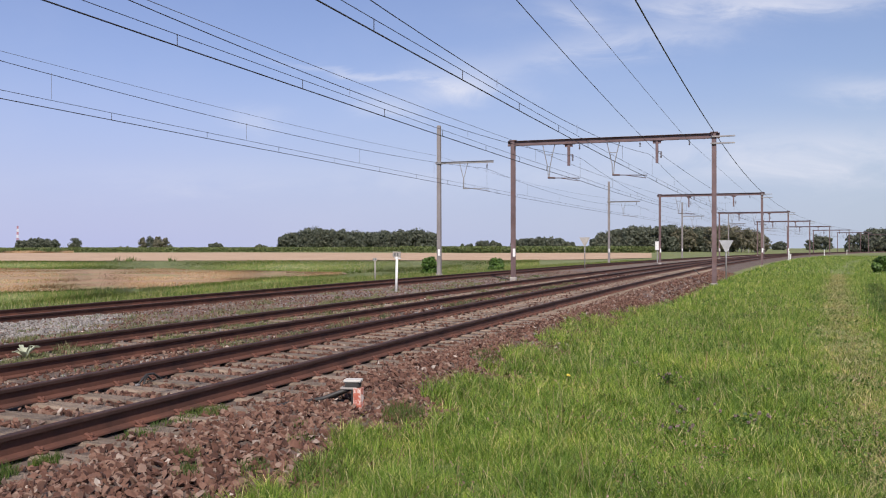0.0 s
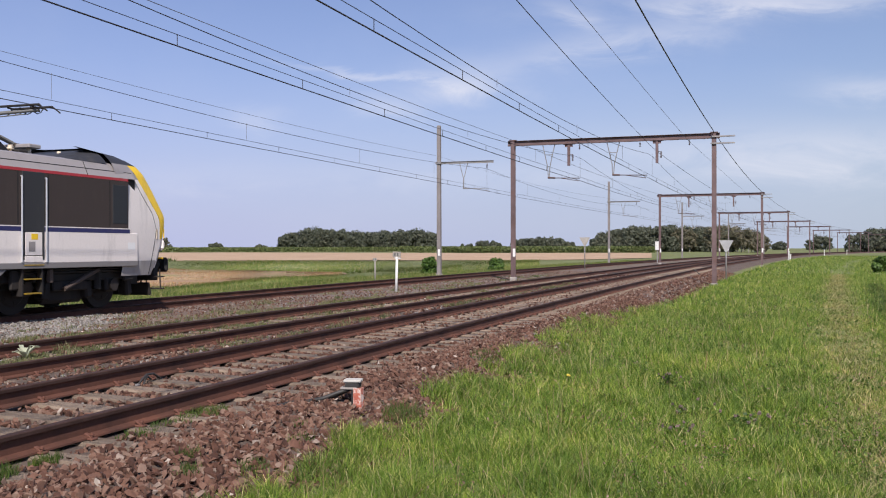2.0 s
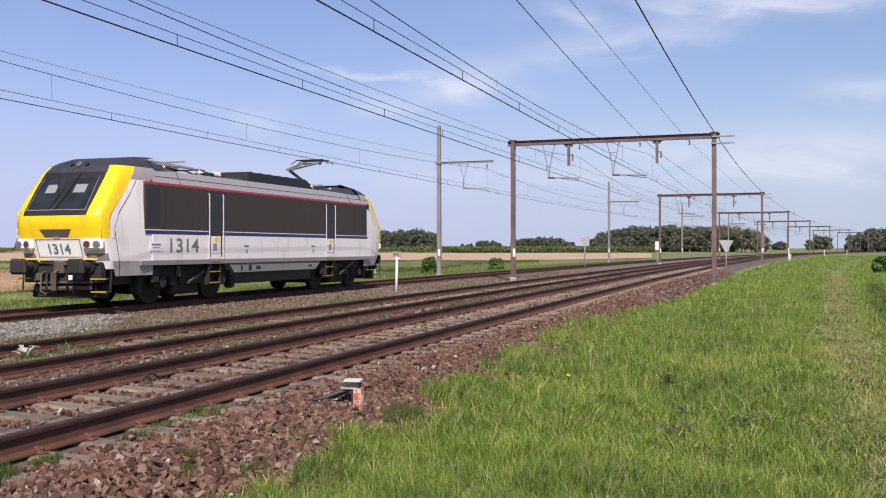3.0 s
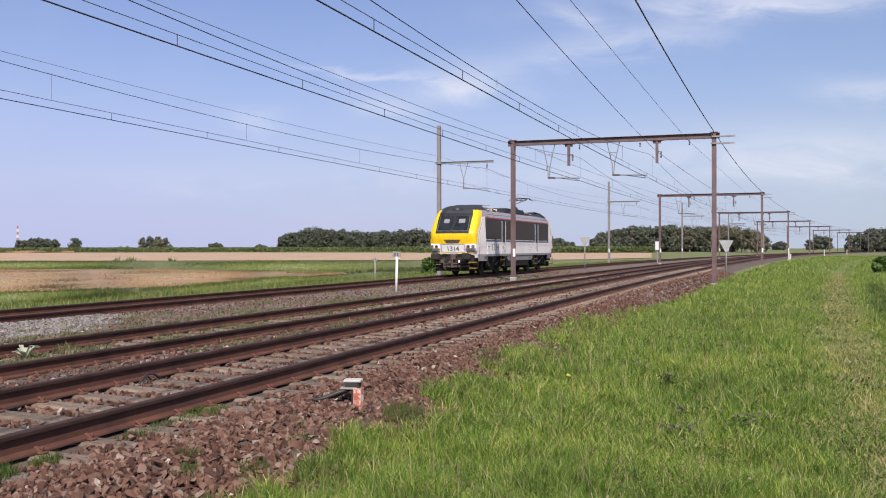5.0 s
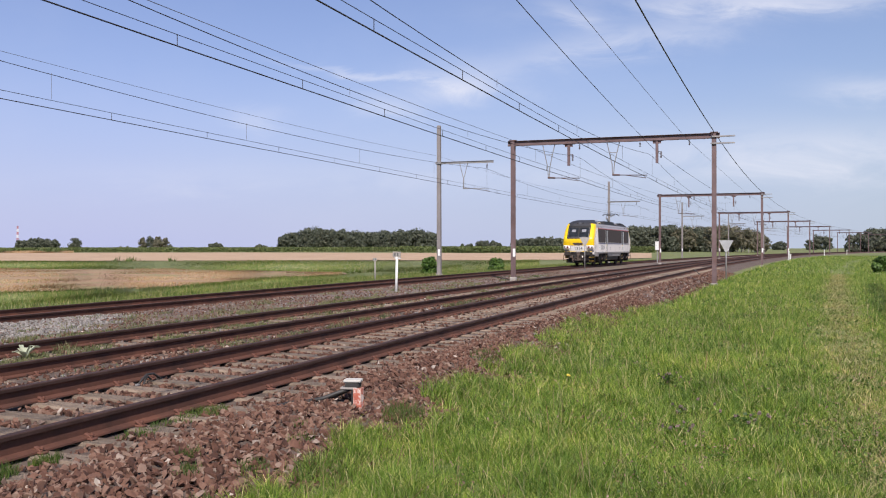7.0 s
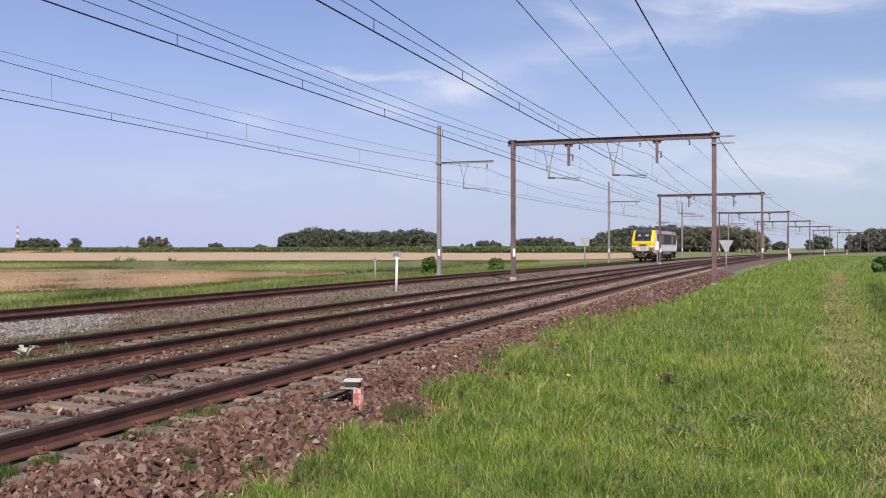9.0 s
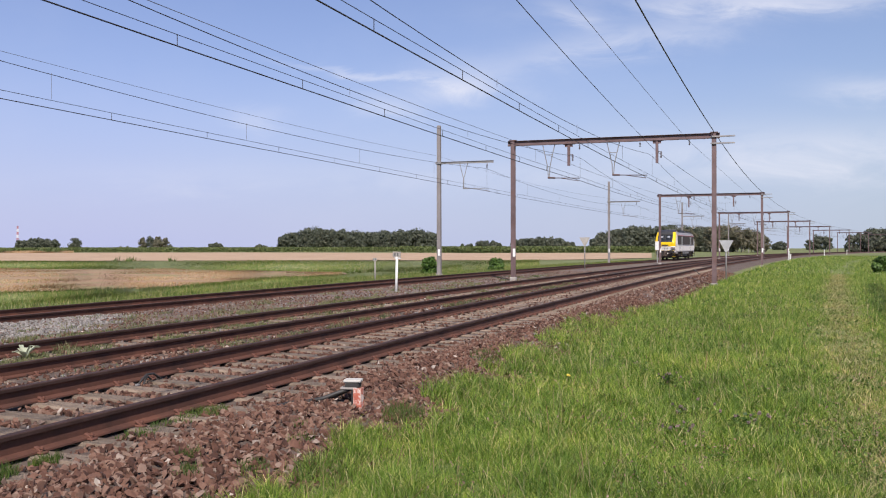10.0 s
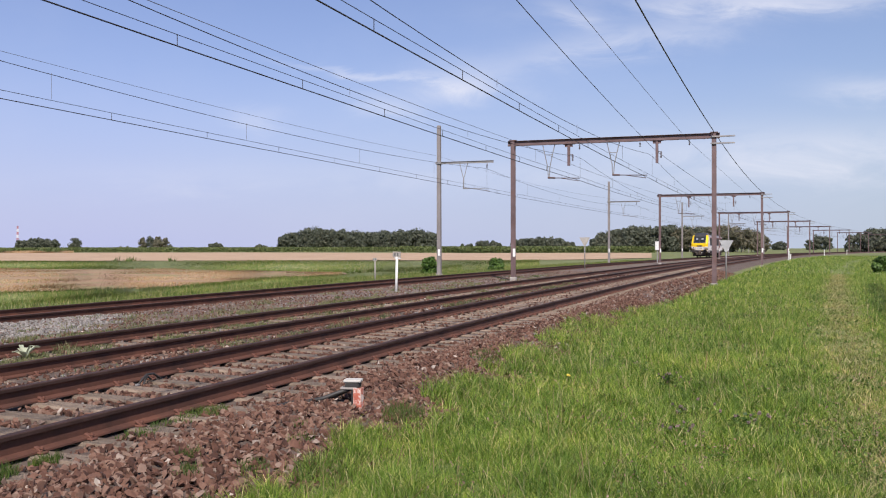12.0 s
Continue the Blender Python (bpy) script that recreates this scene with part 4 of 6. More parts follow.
            for dy in (-2.28, -0.72, 0.72, 2.28):
                part("brake_unit", add_box(bmesh.new(), (0.30, 0.24, 0.46), pose(sx * 0.98, yb + dy, 0.52, 8 * (1 if dy > 0 else -1)), 0.05), P_UNDER, bogie)
            for dy in (-1.5, 1.5):
                bm = bmesh.new()
                add_rod(bm, (sx * 1.18, yb + dy, 0.60), (sx * 1.27, yb + dy, 0.60), 0.16, 12)
                part("axle_cap", bm, P_UNDER, bogie)
            for z, r in ((0.94, 0.03), (1.00, 0.022)):
                bm = bmesh.new()
                add_rod(bm, (sx * 1.22, yb - 2.1, z), (sx * 1.22, yb + 2.1, z), r, 6)
                part("pipe", bm, P_UNDER, bogie)
        part("traction_motor", add_box(bmesh.new(), (1.9, 1.5, 0.44), pose(0, yb, 0.42), 0.08), P_UNDER, bogie)
    # roof gear
    for y0, y1, z, mat, wid in ((-1.3, 3.7, 4.02, P_BLACK, 1.5), (-2.3, -1.1, 3.76, P_ROOF, 1.6), (3.9, 6.0, 3.70, P_ROOF, 1.2)):
        bm = bmesh.new()
        v = bmesh.ops.create_cube(bm, size=1.0, matrix=pose(0, (y0 + y1) / 2, (3.58 + z) / 2) @ Matrix.Diagonal((wid, y1 - y0, z - 3.58, 1)))["verts"]
        for q in v:
            if q.co.z > 3.65:
                q.co.x *= 0.82
                q.co.y += 0.35 if q.co.y < (y0 + y1) / 2 else -0.45
        bmesh.ops.bevel(bm, geom=list(bm.edges), offset=0.03, segments=1, affect="EDGES")
        part("roof_hood", bm, mat, loco)
    for x in (-0.45, 0.0, 0.45):
        bm = bmesh.new()
        for k in range(4):
            add_rod(bm, (x, -2.75 + 0.10 * k, 3.80), (x, -2.72 + 0.10 * k, 3.80), 0.10, 10, 0.06)
        part("roof_insulator", bm, P_CREAM, loco, "cream ribbed insulator", smooth=True)
    for x, y in ((-0.5, -3.6), (0.5, -3.6), (-0.5, -5.4), (0.5, -5.4), (-0.5, 3.8), (0.5, 3.8), (-0.5, 5.4), (0.5, 5.4)):
        bm = bmesh.new()
        add_rod(bm, (x, y, 3.60), (x, y, 3.86), 0.06, 10, 0.045)
        add_rod(bm, (x, y, 3.68), (x, y, 3.71), 0.10, 10)
        add_rod(bm, (x, y, 3.76), (x, y, 3.79), 0.10, 10)
        part("roof_insulator", bm, P_CREAM, loco, smooth=True)
    # folded collector over the trailing cab
    bm = bmesh.new()
    for x in (-0.5, 0.5):
        add_rod(bm, (x, -6.1, 3.88), (x, -3.3, 3.88), 0.03, 6)
        add_rod(bm, (x * 0.5, -3.6, 3.93), (x * 0.25, -5.7, 4.00), 0.035, 6)
    for y in (-3.6, -5.6):
        add_rod(bm, (-0.55, y, 3.88), (0.55, y, 3.88), 0.03, 6)
    add_rod(bm, (-0.75, -4.7, 4.03), (0.75, -4.7, 4.03), 0.025, 6)
    part("folded_pantograph", bm, P_GREY, loco, "folded grey pantograph lying on the roof")
    # raised collector
    pb = part("pantograph", add_box(bmesh.new(), (1.1, 0.4, 0.10), pose(0, 4.55, 3.90), 0.02), P_GREY, loco, "raised single-arm pantograph")
    bm = bmesh.new()
    add_rod(bm, (0, 4.60, 3.92), (0, 2.95, 4.40), 0.055, 8)
    add_rod(bm, (0.16, 4.30, 3.94), (0.10, 3.05, 4.36), 0.02, 6)
    part("lower_arm", bm, P_PANTO, pb)
    bm = bmesh.new()
    for sx in (-1, 1):
        add_rod(bm, (sx * 0.06, 2.92, 4.40), (sx * 0.34, 4.85, 4.80), 0.035, 8)
    add_rod(bm, (0, 3.1, 4.36), (0.0, 4.85, 4.72), 0.014, 6)
    part("upper_arm", bm, P_PANTO, pb)
    bm = bmesh.new()
    for y in (4.66, 5.10):
        add_box(bm, (1.15, 0.07, 0.05), pose(0, y, 4.90), 0.01)
        for sx in (-1, 1):
            add_rod(bm, (sx * 0.57, y, 4.90), (sx * 0.80, y, 4.74), 0.018, 6)
    for sx in (-1, 1):
        add_rod(bm, (sx * 0.36, 4.66, 4.86), (sx * 0.36, 5.10, 4.86), 0.02, 6)
        add_rod(bm, (sx * 0.36, 4.88, 4.86), (sx * 0.36, 4.88, 4.76), 0.025, 6)
    add_rod(bm, (-0.4, 4.86, 4.78), (0.4, 4.86, 4.78), 0.025, 6)
    part("collector_head", bm, P_UNDER, pb)
    for x in (-0.30, 0.0, 0.30):
        tube_path("shunt_cable", [(x, 4.66, 4.87), (x + 0.02, 4.74, 4.76), (x, 4.90, 4.72), (x - 0.02, 5.04, 4.77), (x, 5.10, 4.87)], 0.012, P_BLACK, pb, 6)
    for x in (-0.35, 0.35):
        part("base_insulator", add_rod(bmesh.new(), (x, 4.55, 3.66), (x, 4.55, 3.88), 0.075, 10, 0.055), P_CREAM, pb)
    part("raising_spring", add_rod(bmesh.new(), (0.12, 4.35, 3.93), (0.12, 4.85, 3.93), 0.045, 8), P_BRASS, pb)
    # ribs and cables over the roof hood and the cab end
    for k in range(7):
        part("hood_rib", add_box(bmesh.new(), (1.26, 0.035, 0.02), pose(0, -0.72 + 0.63 * k, 4.025)), P_UNDER, loco)
    for x in (-0.28, 0.30):
        tube_path("roof_cable", [(x, -2.7, 3.82), (x, -3.2, 3.90), (x * 0.8, -3.7, 3.86), (x, -4.4, 3.80), (x, -5.3, 3.84), (x * 1.3, -6.1, 3.78)], 0.022, P_BLACK, loco, 6)
    for y, hgt in ((-3.1, 0.20), (-5.9, 0.18), (4.1, 0.16), (6.2, 0.14)):
        part("roof_box", add_box(bmesh.new(), (0.55, 0.32, hgt), pose(0.35, y, 3.62 + hgt / 2), 0.03), P_UNDER, loco)
    build_cab(loco, Matrix.Translation((0, -0.50, 0)), True)
    build_cab(loco, Matrix.Rotation(math.pi, 4, "Z"), False)
    # wheelsets turn as they roll
    wheels = []
    for y in (-6.5, -3.5, 3.5, 6.5):
        bm = bmesh.new()
        add_rod(bm, (-0.95, 0, 0), (0.95, 0, 0), 0.09, 10)
        for sx in (-1, 1):
            add_rod(bm, (sx * 0.69, 0, 0), (sx * 0.82, 0, 0), 0.575, 32)
            add_rod(bm, (sx * 0.665, 0, 0), (sx * 0.70, 0, 0), 0.605, 32)
            add_rod(bm, (sx * 0.82, 0, 0), (sx * 0.85, 0, 0), 0.40, 20, 0.36)
            for k in range(6):
                a = k * math.pi / 3
                add_rod(bm, (sx * 0.82, 0.30 * math.cos(a), 0.30 * math.sin(a)), (sx * 0.87, 0.30 * math.cos(a), 0.30 * math.sin(a)), 0.04, 6)
        w = part("wheelset", bm, P_WHEEL, loco)
        w.matrix_basis = pose(0, y, 0.575)
        wheels.append((w, y))
    return loco, wheels


loco, wheels = build_locomotive()

# ---------------------------------------------------------------- ballast
def stone_shape(rng, size):
    """A broken stone: the hull of a few random points, somewhat flat."""
    bm = bmesh.new()
    u = rng.normal(size=(8, 3))
    u /= np.linalg.norm(u, axis=1)[:, None]
    for q in u * rng.uniform(0.9, 1.15, (8, 1)):
        bm.verts.new(q)
    res = bmesh.ops.convex_hull(bm, input=bm.verts)
    bmesh.ops.delete(bm, geom=[g for g in res["geom_interior"] if isinstance(g, bmesh.types.BMVert)], context="VERTS")
    bmesh.ops.triangulate(bm, faces=bm.faces)
    bm.verts.index_update()
    co = np.array([v.co[:] for v in bm.verts])
    fa = [[v.index for v in f.verts] for f in bm.faces]
    bm.free()
    co = co * np.array([1.0, rng.uniform(0.6, 0.95), rng.uniform(0.42, 0.72)]) * size
    return co, np.array(fa)


def spin(rng, n):
    q = rng.normal(size=(n, 4))
    q /= np.linalg.norm(q, axis=1)[:, None]
    w, x, y, z = q.T
    return np.stack([np.stack([1 - 2 * (y * y + z * z), 2 * (x * y - z * w), 2 * (x * z + y * w)], -1),
                     np.stack([2 * (x * y + z * w), 1 - 2 * (x * x + z * z), 2 * (y * z - x * w)], -1),
                     np.stack([2 * (x * z - y * w), 2 * (y * z + x * w), 1 - 2 * (x * x + y * y)], -1)], 1)


def raw_mesh(name, verts, faces, material, smooth=False):
    """A large joined mesh straight from arrays; faces all of one length."""
    me = bpy.data.meshes.new(name)
    n, k = faces.shape
    me.vertices.add(len(verts))
    me.vertices.foreach_set("co", np.asarray(verts, dtype=np.float32).ravel())
    me.loops.add(n * k)
    me.loops.foreach_set("vertex_index", faces.astype(np.int32).ravel())
    me.polygons.add(n)
    me.polygons.foreach_set("loop_start", np.arange(0, n * k, k, dtype=np.int32))
    me.update(calc_edges=True)
    me.validate()
    me.materials.append(material)
    if smooth:
        me.shade_smooth()
    else:
        me.shade_flat()
    return new(name, me)


def scatter_stones(name, zones, material, label, seed, singles=0):
    """zones: (s0, s1, d0, d1, number, size)."""
    rng = np.random.default_rng(seed)
    shapes = [stone_shape(rng, 1.0) for _ in range(14)]
    V, F, base = [], [], 0
    pieces = []
    for s0, s1, d0, d1, n, size in zones:
        s, d = rng.uniform(s0, s1, n), rng.uniform(d0, d1, n)
        # stones lie in the cribs; few stay on the sleepers
        off = np.abs((s - SLEEPER_S + SLEEPER_STEP / 2) % SLEEPER_STEP - SLEEPER_STEP / 2)
        bedded = (np.abs(d - D_NEAR) < 1.22) | (np.abs(d - D_MID) < 1.22)
        keep = ~(bedded & (off < 0.145)) | (rng.uniform(0, 1, n) < 0.10)
        s, d = s[keep], d[keep]
        n = len(s)
        sz = size * rng.uniform(0.6, 1.4, n)
        p = at_many(s, d, ground_z(d) + sz * rng.uniform(0.0, 0.55, n))
        rot, pick = spin(rng, n), rng.integers(0, len(shapes), n)
        for i in range(n):
            if singles and len(pieces) < singles and 3.5 < s[i] < 8.2 and 3.55 < d[i] < 4.4:
                pieces.append((p[i], rot[i], sz[i], pick[i]))
                continue
            co, fa = shapes[pick[i]]
            V.append((co * sz[i]) @ rot[i].T + p[i])
            F.append(fa + base)
            base += len(co)
    ob = tagged(raw_mesh(name, np.concatenate(V), np.concatenate(F), material), label, "ballast", kind="stuff")
    if pieces:
        meshes = []
        for co, fa in shapes:
            me = bpy.data.meshes.new("stone")
            me.from_pydata([tuple(v) for v in co], [], [tuple(f) for f in fa])
            me.materials.append(M_STONE_SINGLE)
            meshes.append(me)
        for p, r, z, k in pieces:
            st = new("stone", meshes[k])
            st.parent = ob
            st.matrix_basis = Matrix.Translation(Vector(p)) @ Matrix([list(row) for row in r]).to_4x4() @ Matrix.Scale(float(z), 4)
    return ob


def stone_material(name, singles):
    """Porphyry ballast: each stone of its own tone, from plum to tan, a few pale."""
    m, nt, b = principled(name)
    if singles:
        r = nt.nodes.new("ShaderNodeObjectInfo").outputs["Random"]
    else:
        r = nt.nodes.new("ShaderNodeNewGeometry").outputs["Random Per Island"]
    col = ramp(nt, r, [(0.0, (0.050, 0.021, 0.014)), (0.35, (0.112, 0.050, 0.032)), (0.65, (0.158, 0.082, 0.056)), (0.86, (0.190, 0.115, 0.084)), (0.98, (0.23, 0.165, 0.13)), (1.0, (0.44, 0.38, 0.33))])
    g = noise_tex(nt, 55, 4, 0.65)
    col = mix(nt, 0.6, col, ramp(nt, g, [(0.3, (0.6, 0.57, 0.56)), (0.7, (1.08, 1.04, 1.0))]), "MULTIPLY")
    nt.links.new(col, b.inputs["Base Color"])
    b.inputs["Roughness"].default_value = 0.9
    bump(nt, b, g, 0.35, 0.006)
    return m


M_STONE = stone_material("ballast_stone", False)
M_STONE_SINGLE = stone_material("ballast_stone_single", True)

scatter_stones("ballast", [(-8, 3.5, 3.3, 4.85, 2600, 0.04), (-8, 4, 5.15, 6.62, 2200, 0.04), (-8, 5, 6.75, 8.68, 1800, 0.045), (-8, 8, 8.78, 11.6, 2200, 0.045), (3.5, 15, 4.30, 4.92, 3400, 0.034), (15, 50, 4.30, 4.85, 3000, 0.036), (3.5, 9, 3.0, 4.52, 5600, 0.040), (9, 17, 3.2, 4.52, 5200, 0.040), (17, 32, 3.3, 4.5, 4200, 0.042), (32, 70, 3.1, 4.5, 2400, 0.06),
                           (4, 16, 5.22, 6.55, 4800, 0.036), (16, 50, 5.15, 6.62, 3800, 0.042), (5, 20, 6.75, 8.68, 4200, 0.036), (20, 60, 6.75, 8.68, 3000, 0.05),
                           (8, 24, 8.78, 10.2, 1700, 0.033), (24, 60, 8.78, 10.2, 1100, 0.045), (8, 25, 10.3, 11.6, 1900, 0.036), (25, 60, 10.3, 11.6, 1500, 0.05),
                           (12, 30, 11.4, 16.2, 5200, 0.030), (30, 70, 11.6, 16.2, 2600, 0.04), (16, 70, 16.2, 18.8, 1500, 0.035)],
               M_STONE, "loose reddish brown ballast stones between and beside the rails", 3, 300)
scatter_stones("pale_ballast", [(12, 17, 13.2, 13.8, 900, 0.036), (12, 18.4, 13.8, 14.8, 2000, 0.036), (12, 20.2, 14.8, 16.1, 3200, 0.036), (12, 60, 10.3, 13.0, 900, 0.04), (7, 22, 6.8, 8.5, 300, 0.034), (22, 70, 6.8, 8.5, 1500, 0.042), (10, 60, 8.8, 10.2, 900, 0.036), (16, 60, 5.3, 6.5, 700, 0.036), (17, 60, 3.4, 4.6, 500, 0.036), (5, 30, 5.3, 6.5, 160, 0.032), (8.6, 14.5, 5.3, 5.9, 150, 0.026), (9.0, 13.5, 5.9, 6.4, 60, 0.024), (12, 60, 13, 16, 500, 0.035)], M_PALE_STONE,
               "fresh pale grey ballast spread beside the far track", 8)


# ---------------------------------------------------------------- grass
def blades(name, roots, height, width, material, label, seed, lean=0.5, category="grass", far=False):
    """Single blades: a bent strip of five points each; far off, a plain point."""
    rng = np.random.default_rng(seed)
    n = len(roots)
    a = rng.uniform(0, 2 * np.pi, n)
    b = rng.uniform(0, 2 * np.pi, n)
    side = np.stack([np.cos(a), np.sin(a), np.zeros(n)], -1) * (width * rng.uniform(0.7, 1.3, n))[:, None] * 0.5
    h = height * rng.uniform(0.55, 1.25, n)
    k = (lean * rng.uniform(0.1, 1.0, n) * h)[:, None]
    away = np.stack([np.cos(b), np.sin(b), np.zeros(n)], -1) * k
    up = np.zeros((n, 3)); up[:, 2] = h
    mid = roots + away * 0.32 + up * 0.56
    tip = roots + away + up * 0.96
    if far:
        v = np.stack([roots - side * 1.3, roots + side * 1.3, tip], 1).reshape(-1, 3)
        return tagged(raw_mesh(name, v, np.arange(n * 3).reshape(-1, 3), material), label, category, kind="stuff")
    v = np.stack([roots - side, roots + side, mid + side * 0.75, mid - side * 0.75, tip], 1).reshape(-1, 3)
    i = np.arange(n)[:, None] * 5
    f = np.concatenate([i + np.array([[0, 1, 2]]), i + np.array([[0, 2, 3]]), i + np.array([[3, 2, 4]])], 0)
    return tagged(raw_mesh(name, v, f, material), label, category, kind="stuff")


M_GRASS = leafy("grass_blades", [(0.0, (0.038, 0.078, 0.009)), (0.40, (0.128, 0.218, 0.026)), (0.76, (0.238, 0.338, 0.052)), (0.91, (0.38, 0.385, 0.11)), (1.0, (0.62, 0.53, 0.29))], trans=0.24)
M_STRAW = leafy("dry_stalks", [(0.0, (0.30, 0.24, 0.12)), (0.6, (0.46, 0.38, 0.22)), (1.0, (0.30, 0.16, 0.12))], trans=0.15)
M_VERGE = leafy("verge_grass", [(0.0, (0.075, 0.12, 0.022)), (0.5, (0.14, 0.19, 0.042)), (0.82, (0.23, 0.24, 0.08)), (1.0, (0.36, 0.29, 0.15))], trans=0.3)
M_WEED = leafy("weed_leaves", [(0.0, (0.085, 0.105, 0.038)), (0.6, (0.145, 0.158, 0.068)), (1.0, (0.26, 0.23, 0.14))], trans=0.25)
M_TUFT = leafy("tuft_blades", [(0.0, (0.042, 0.078, 0.014)), (0.6, (0.078, 0.128, 0.025)), (1.0, (0.17, 0.165, 0.062))], trans=0.3)
M_MULLEIN = leafy("mullein_leaves", [(0.0, (0.42, 0.44, 0.33)), (1.0, (0.60, 0.60, 0.48))], trans=0.2)


def edge_d(s):
    return np.interp(s, [0, 5.5, 8.5, 11, 13.5, 18, 21.5, 25.5, 33, 60, 200], [3.3, 3.35, 3.7, 3.72, 3.85, 4.1, 4.15, 3.75, 3.2, 2.95, 2.9])


def tuft_noise(p, scale, off):
    return np.array([noise.noise(Vector((x * scale, y * scale, off))) for x, y, _ in p])


def path_d(s):
    return -(0.62 + 0.042 * np.abs(s))


def meadow(seed, s0, s1, n, height, width, keep=0.0):
    rng = np.random.default_rng(seed)
    s = rng.uniform(s0, s1, n)
    lo = -(0.135 * np.abs(s) + 1.2) - np.where(s < 4.2, 2.0, 0.0)
    hi = edge_d(s)
    d = lo + (hi - lo) * rng.uniform(0, 1, n)
    p = at_many(s, d, ground_z(d) - 0.01)
    t = tuft_noise(p, 1.3, 2.0) + 0.5 * tuft_noise(p, 4.2, 5.0)
    ok = (d < hi - 0.12 + 0.35 * t)
    p, t, d = p[ok], t[ok], d[ok]
    # a trodden line runs through the meadow
    path = np.exp(-((d - path_d(p[:, 1])) / 0.65) ** 2)
    h = height * (0.95 + 0.85 * t + 0.5 * tuft_noise(p, 9.0, 8.0)) * (1 - 0.55 * path)
    return p, np.clip(h, 0.04, 0.6), np.full(len(p), width)


for seed, s0, s1, n, h, w in ((10, -7.0, 4.2, 30000, 0.15, 0.0075), (11, 4.2, 8.5, 105000, 0.145, 0.0052), (12, 8.5, 15, 92000, 0.16, 0.0075), (13, 15, 30, 110000, 0.15, 0.010), (14, 30, 70, 80000, 0.16, 0.018), (15, 70, 240, 50000, 0.18, 0.045)):
    p, hh, ww = meadow(seed, s0, s1, n, h, w)
    blades("meadow_grass", p, hh, ww, M_GRASS, "long green meadow grass beside the track", seed, 1.05, far=s0 >= 15)
for seed, s0, s1, n, h, w in ((21, 4.5, 12, 520, 0.40, 0.0050), (22, 12, 40, 900, 0.36, 0.009)):
    p, hh, ww = meadow(seed, s0, s1, n, h, w)
    blades("dry_stalks", p, hh, ww, M_STRAW, "pale dry grass stalks standing in the meadow", seed, 0.8)

# the trodden line: short, half-dry grass
M_TRODDEN = leafy("trodden_grass", [(0.0, (0.10, 0.13, 0.03)), (0.4, (0.26, 0.26, 0.085)), (0.8, (0.40, 0.33, 0.16)), (1.0, (0.52, 0.43, 0.26))], trans=0.2)
r_path = np.random.default_rng(31)
s_path = 4.5 + 65.0 * r_path.uniform(0, 1, 24000) ** 1.8
p_path = at_many(s_path, path_d(s_path) + r_path.normal(0, 0.34, 24000), 0 * s_path + ground_z(path_d(s_path)) - 0.01)
blades("trodden_grass", p_path, np.full(24000, 0.10), 0.006 + 0.0004 * s_path, M_TRODDEN, "short half-dry grass along a trodden line", 32, 1.3)


# lusher grass along its far side
s_lush = 4.5 + 45.0 * r_path.uniform(0, 1, 9000) ** 1.6
d_lush = path_d(s_lush) - 0.95 - 0.012 * s_lush + r_path.normal(0, 0.20, 9000)
blades("lush_grass", at_many(s_lush, d_lush, ground_z(d_lush) - 0.01), np.full(9000, 0.17), 0.006 + 0.0006 * s_lush, M_TUFT, "darker lush grass beside the trodden line", 34, 1.1)


def herbs(seed, s0, s1, n, size, height, material, label):
    """Low broad leaves in patches among the grass."""
    p, t = meadow(seed, s0, s1, n, 1.0, 1.0)[:2]
    g = tuft_noise(p, 0.8, 11.0)
    p = p[g > 0.12]
    r = np.random.default_rng(seed + 500)
    m = len(p)
    p = p + np.stack([np.zeros(m), np.zeros(m), r.uniform(0.25, 1.0, m) * height], -1)
    R = spin(r, m)
    sz = (size * r.uniform(0.6, 1.4, m))[:, None]
    a, b = R[:, :, 0] * sz, R[:, :, 1] * sz * 0.55
    v = np.stack([p - a, p - b, p + a, p + b], 1).reshape(-1, 3)
    return tagged(raw_mesh("meadow_herbs", v, np.arange(m * 4).reshape(-1, 4), material), label, "herbs", kind="stuff")


M_HERB = leafy("herb_leaves", [(0.0, (0.055, 0.105, 0.020)), (0.6, (0.125, 0.20, 0.036)), (1.0, (0.25, 0.28, 0.085))], trans=0.3)
M_SEED = leafy("seed_heads", [(0.0, (0.17, 0.10, 0.075)), (0.6, (0.27, 0.17, 0.12)), (1.0, (0.36, 0.24, 0.22))], trans=0.1)
herbs(26, 4.5, 12, 22000, 0.013, 0.15, M_HERB, "low clover and weeds among the meadow grass")
herbs(27, 12, 40, 20000, 0.026, 0.17, M_HERB, "low clover and weeds among the meadow grass")
herbs(28, 4.5, 30, 22000, 0.011, 0.26, M_SEED, "brownish grass seed heads above the meadow")


def low_leaves(seed, spots):
    """Tufts: (s, d, radius, number, height)."""
    rng = np.random.default_rng(seed)
    P, H = [], []
    for s, d, r, n, h in spots:
        a, q = rng.uniform(0, 2 * np.pi, n), r * np.sqrt(rng.uniform(0, 1, n))
        dd = d + q * np.sin(a) * 0.45
        P.append(at_many(s + q * np.cos(a), dd, ground_z(dd)))
        H.append(np.full(n, h))
    return np.concatenate(P), np.concatenate(H)


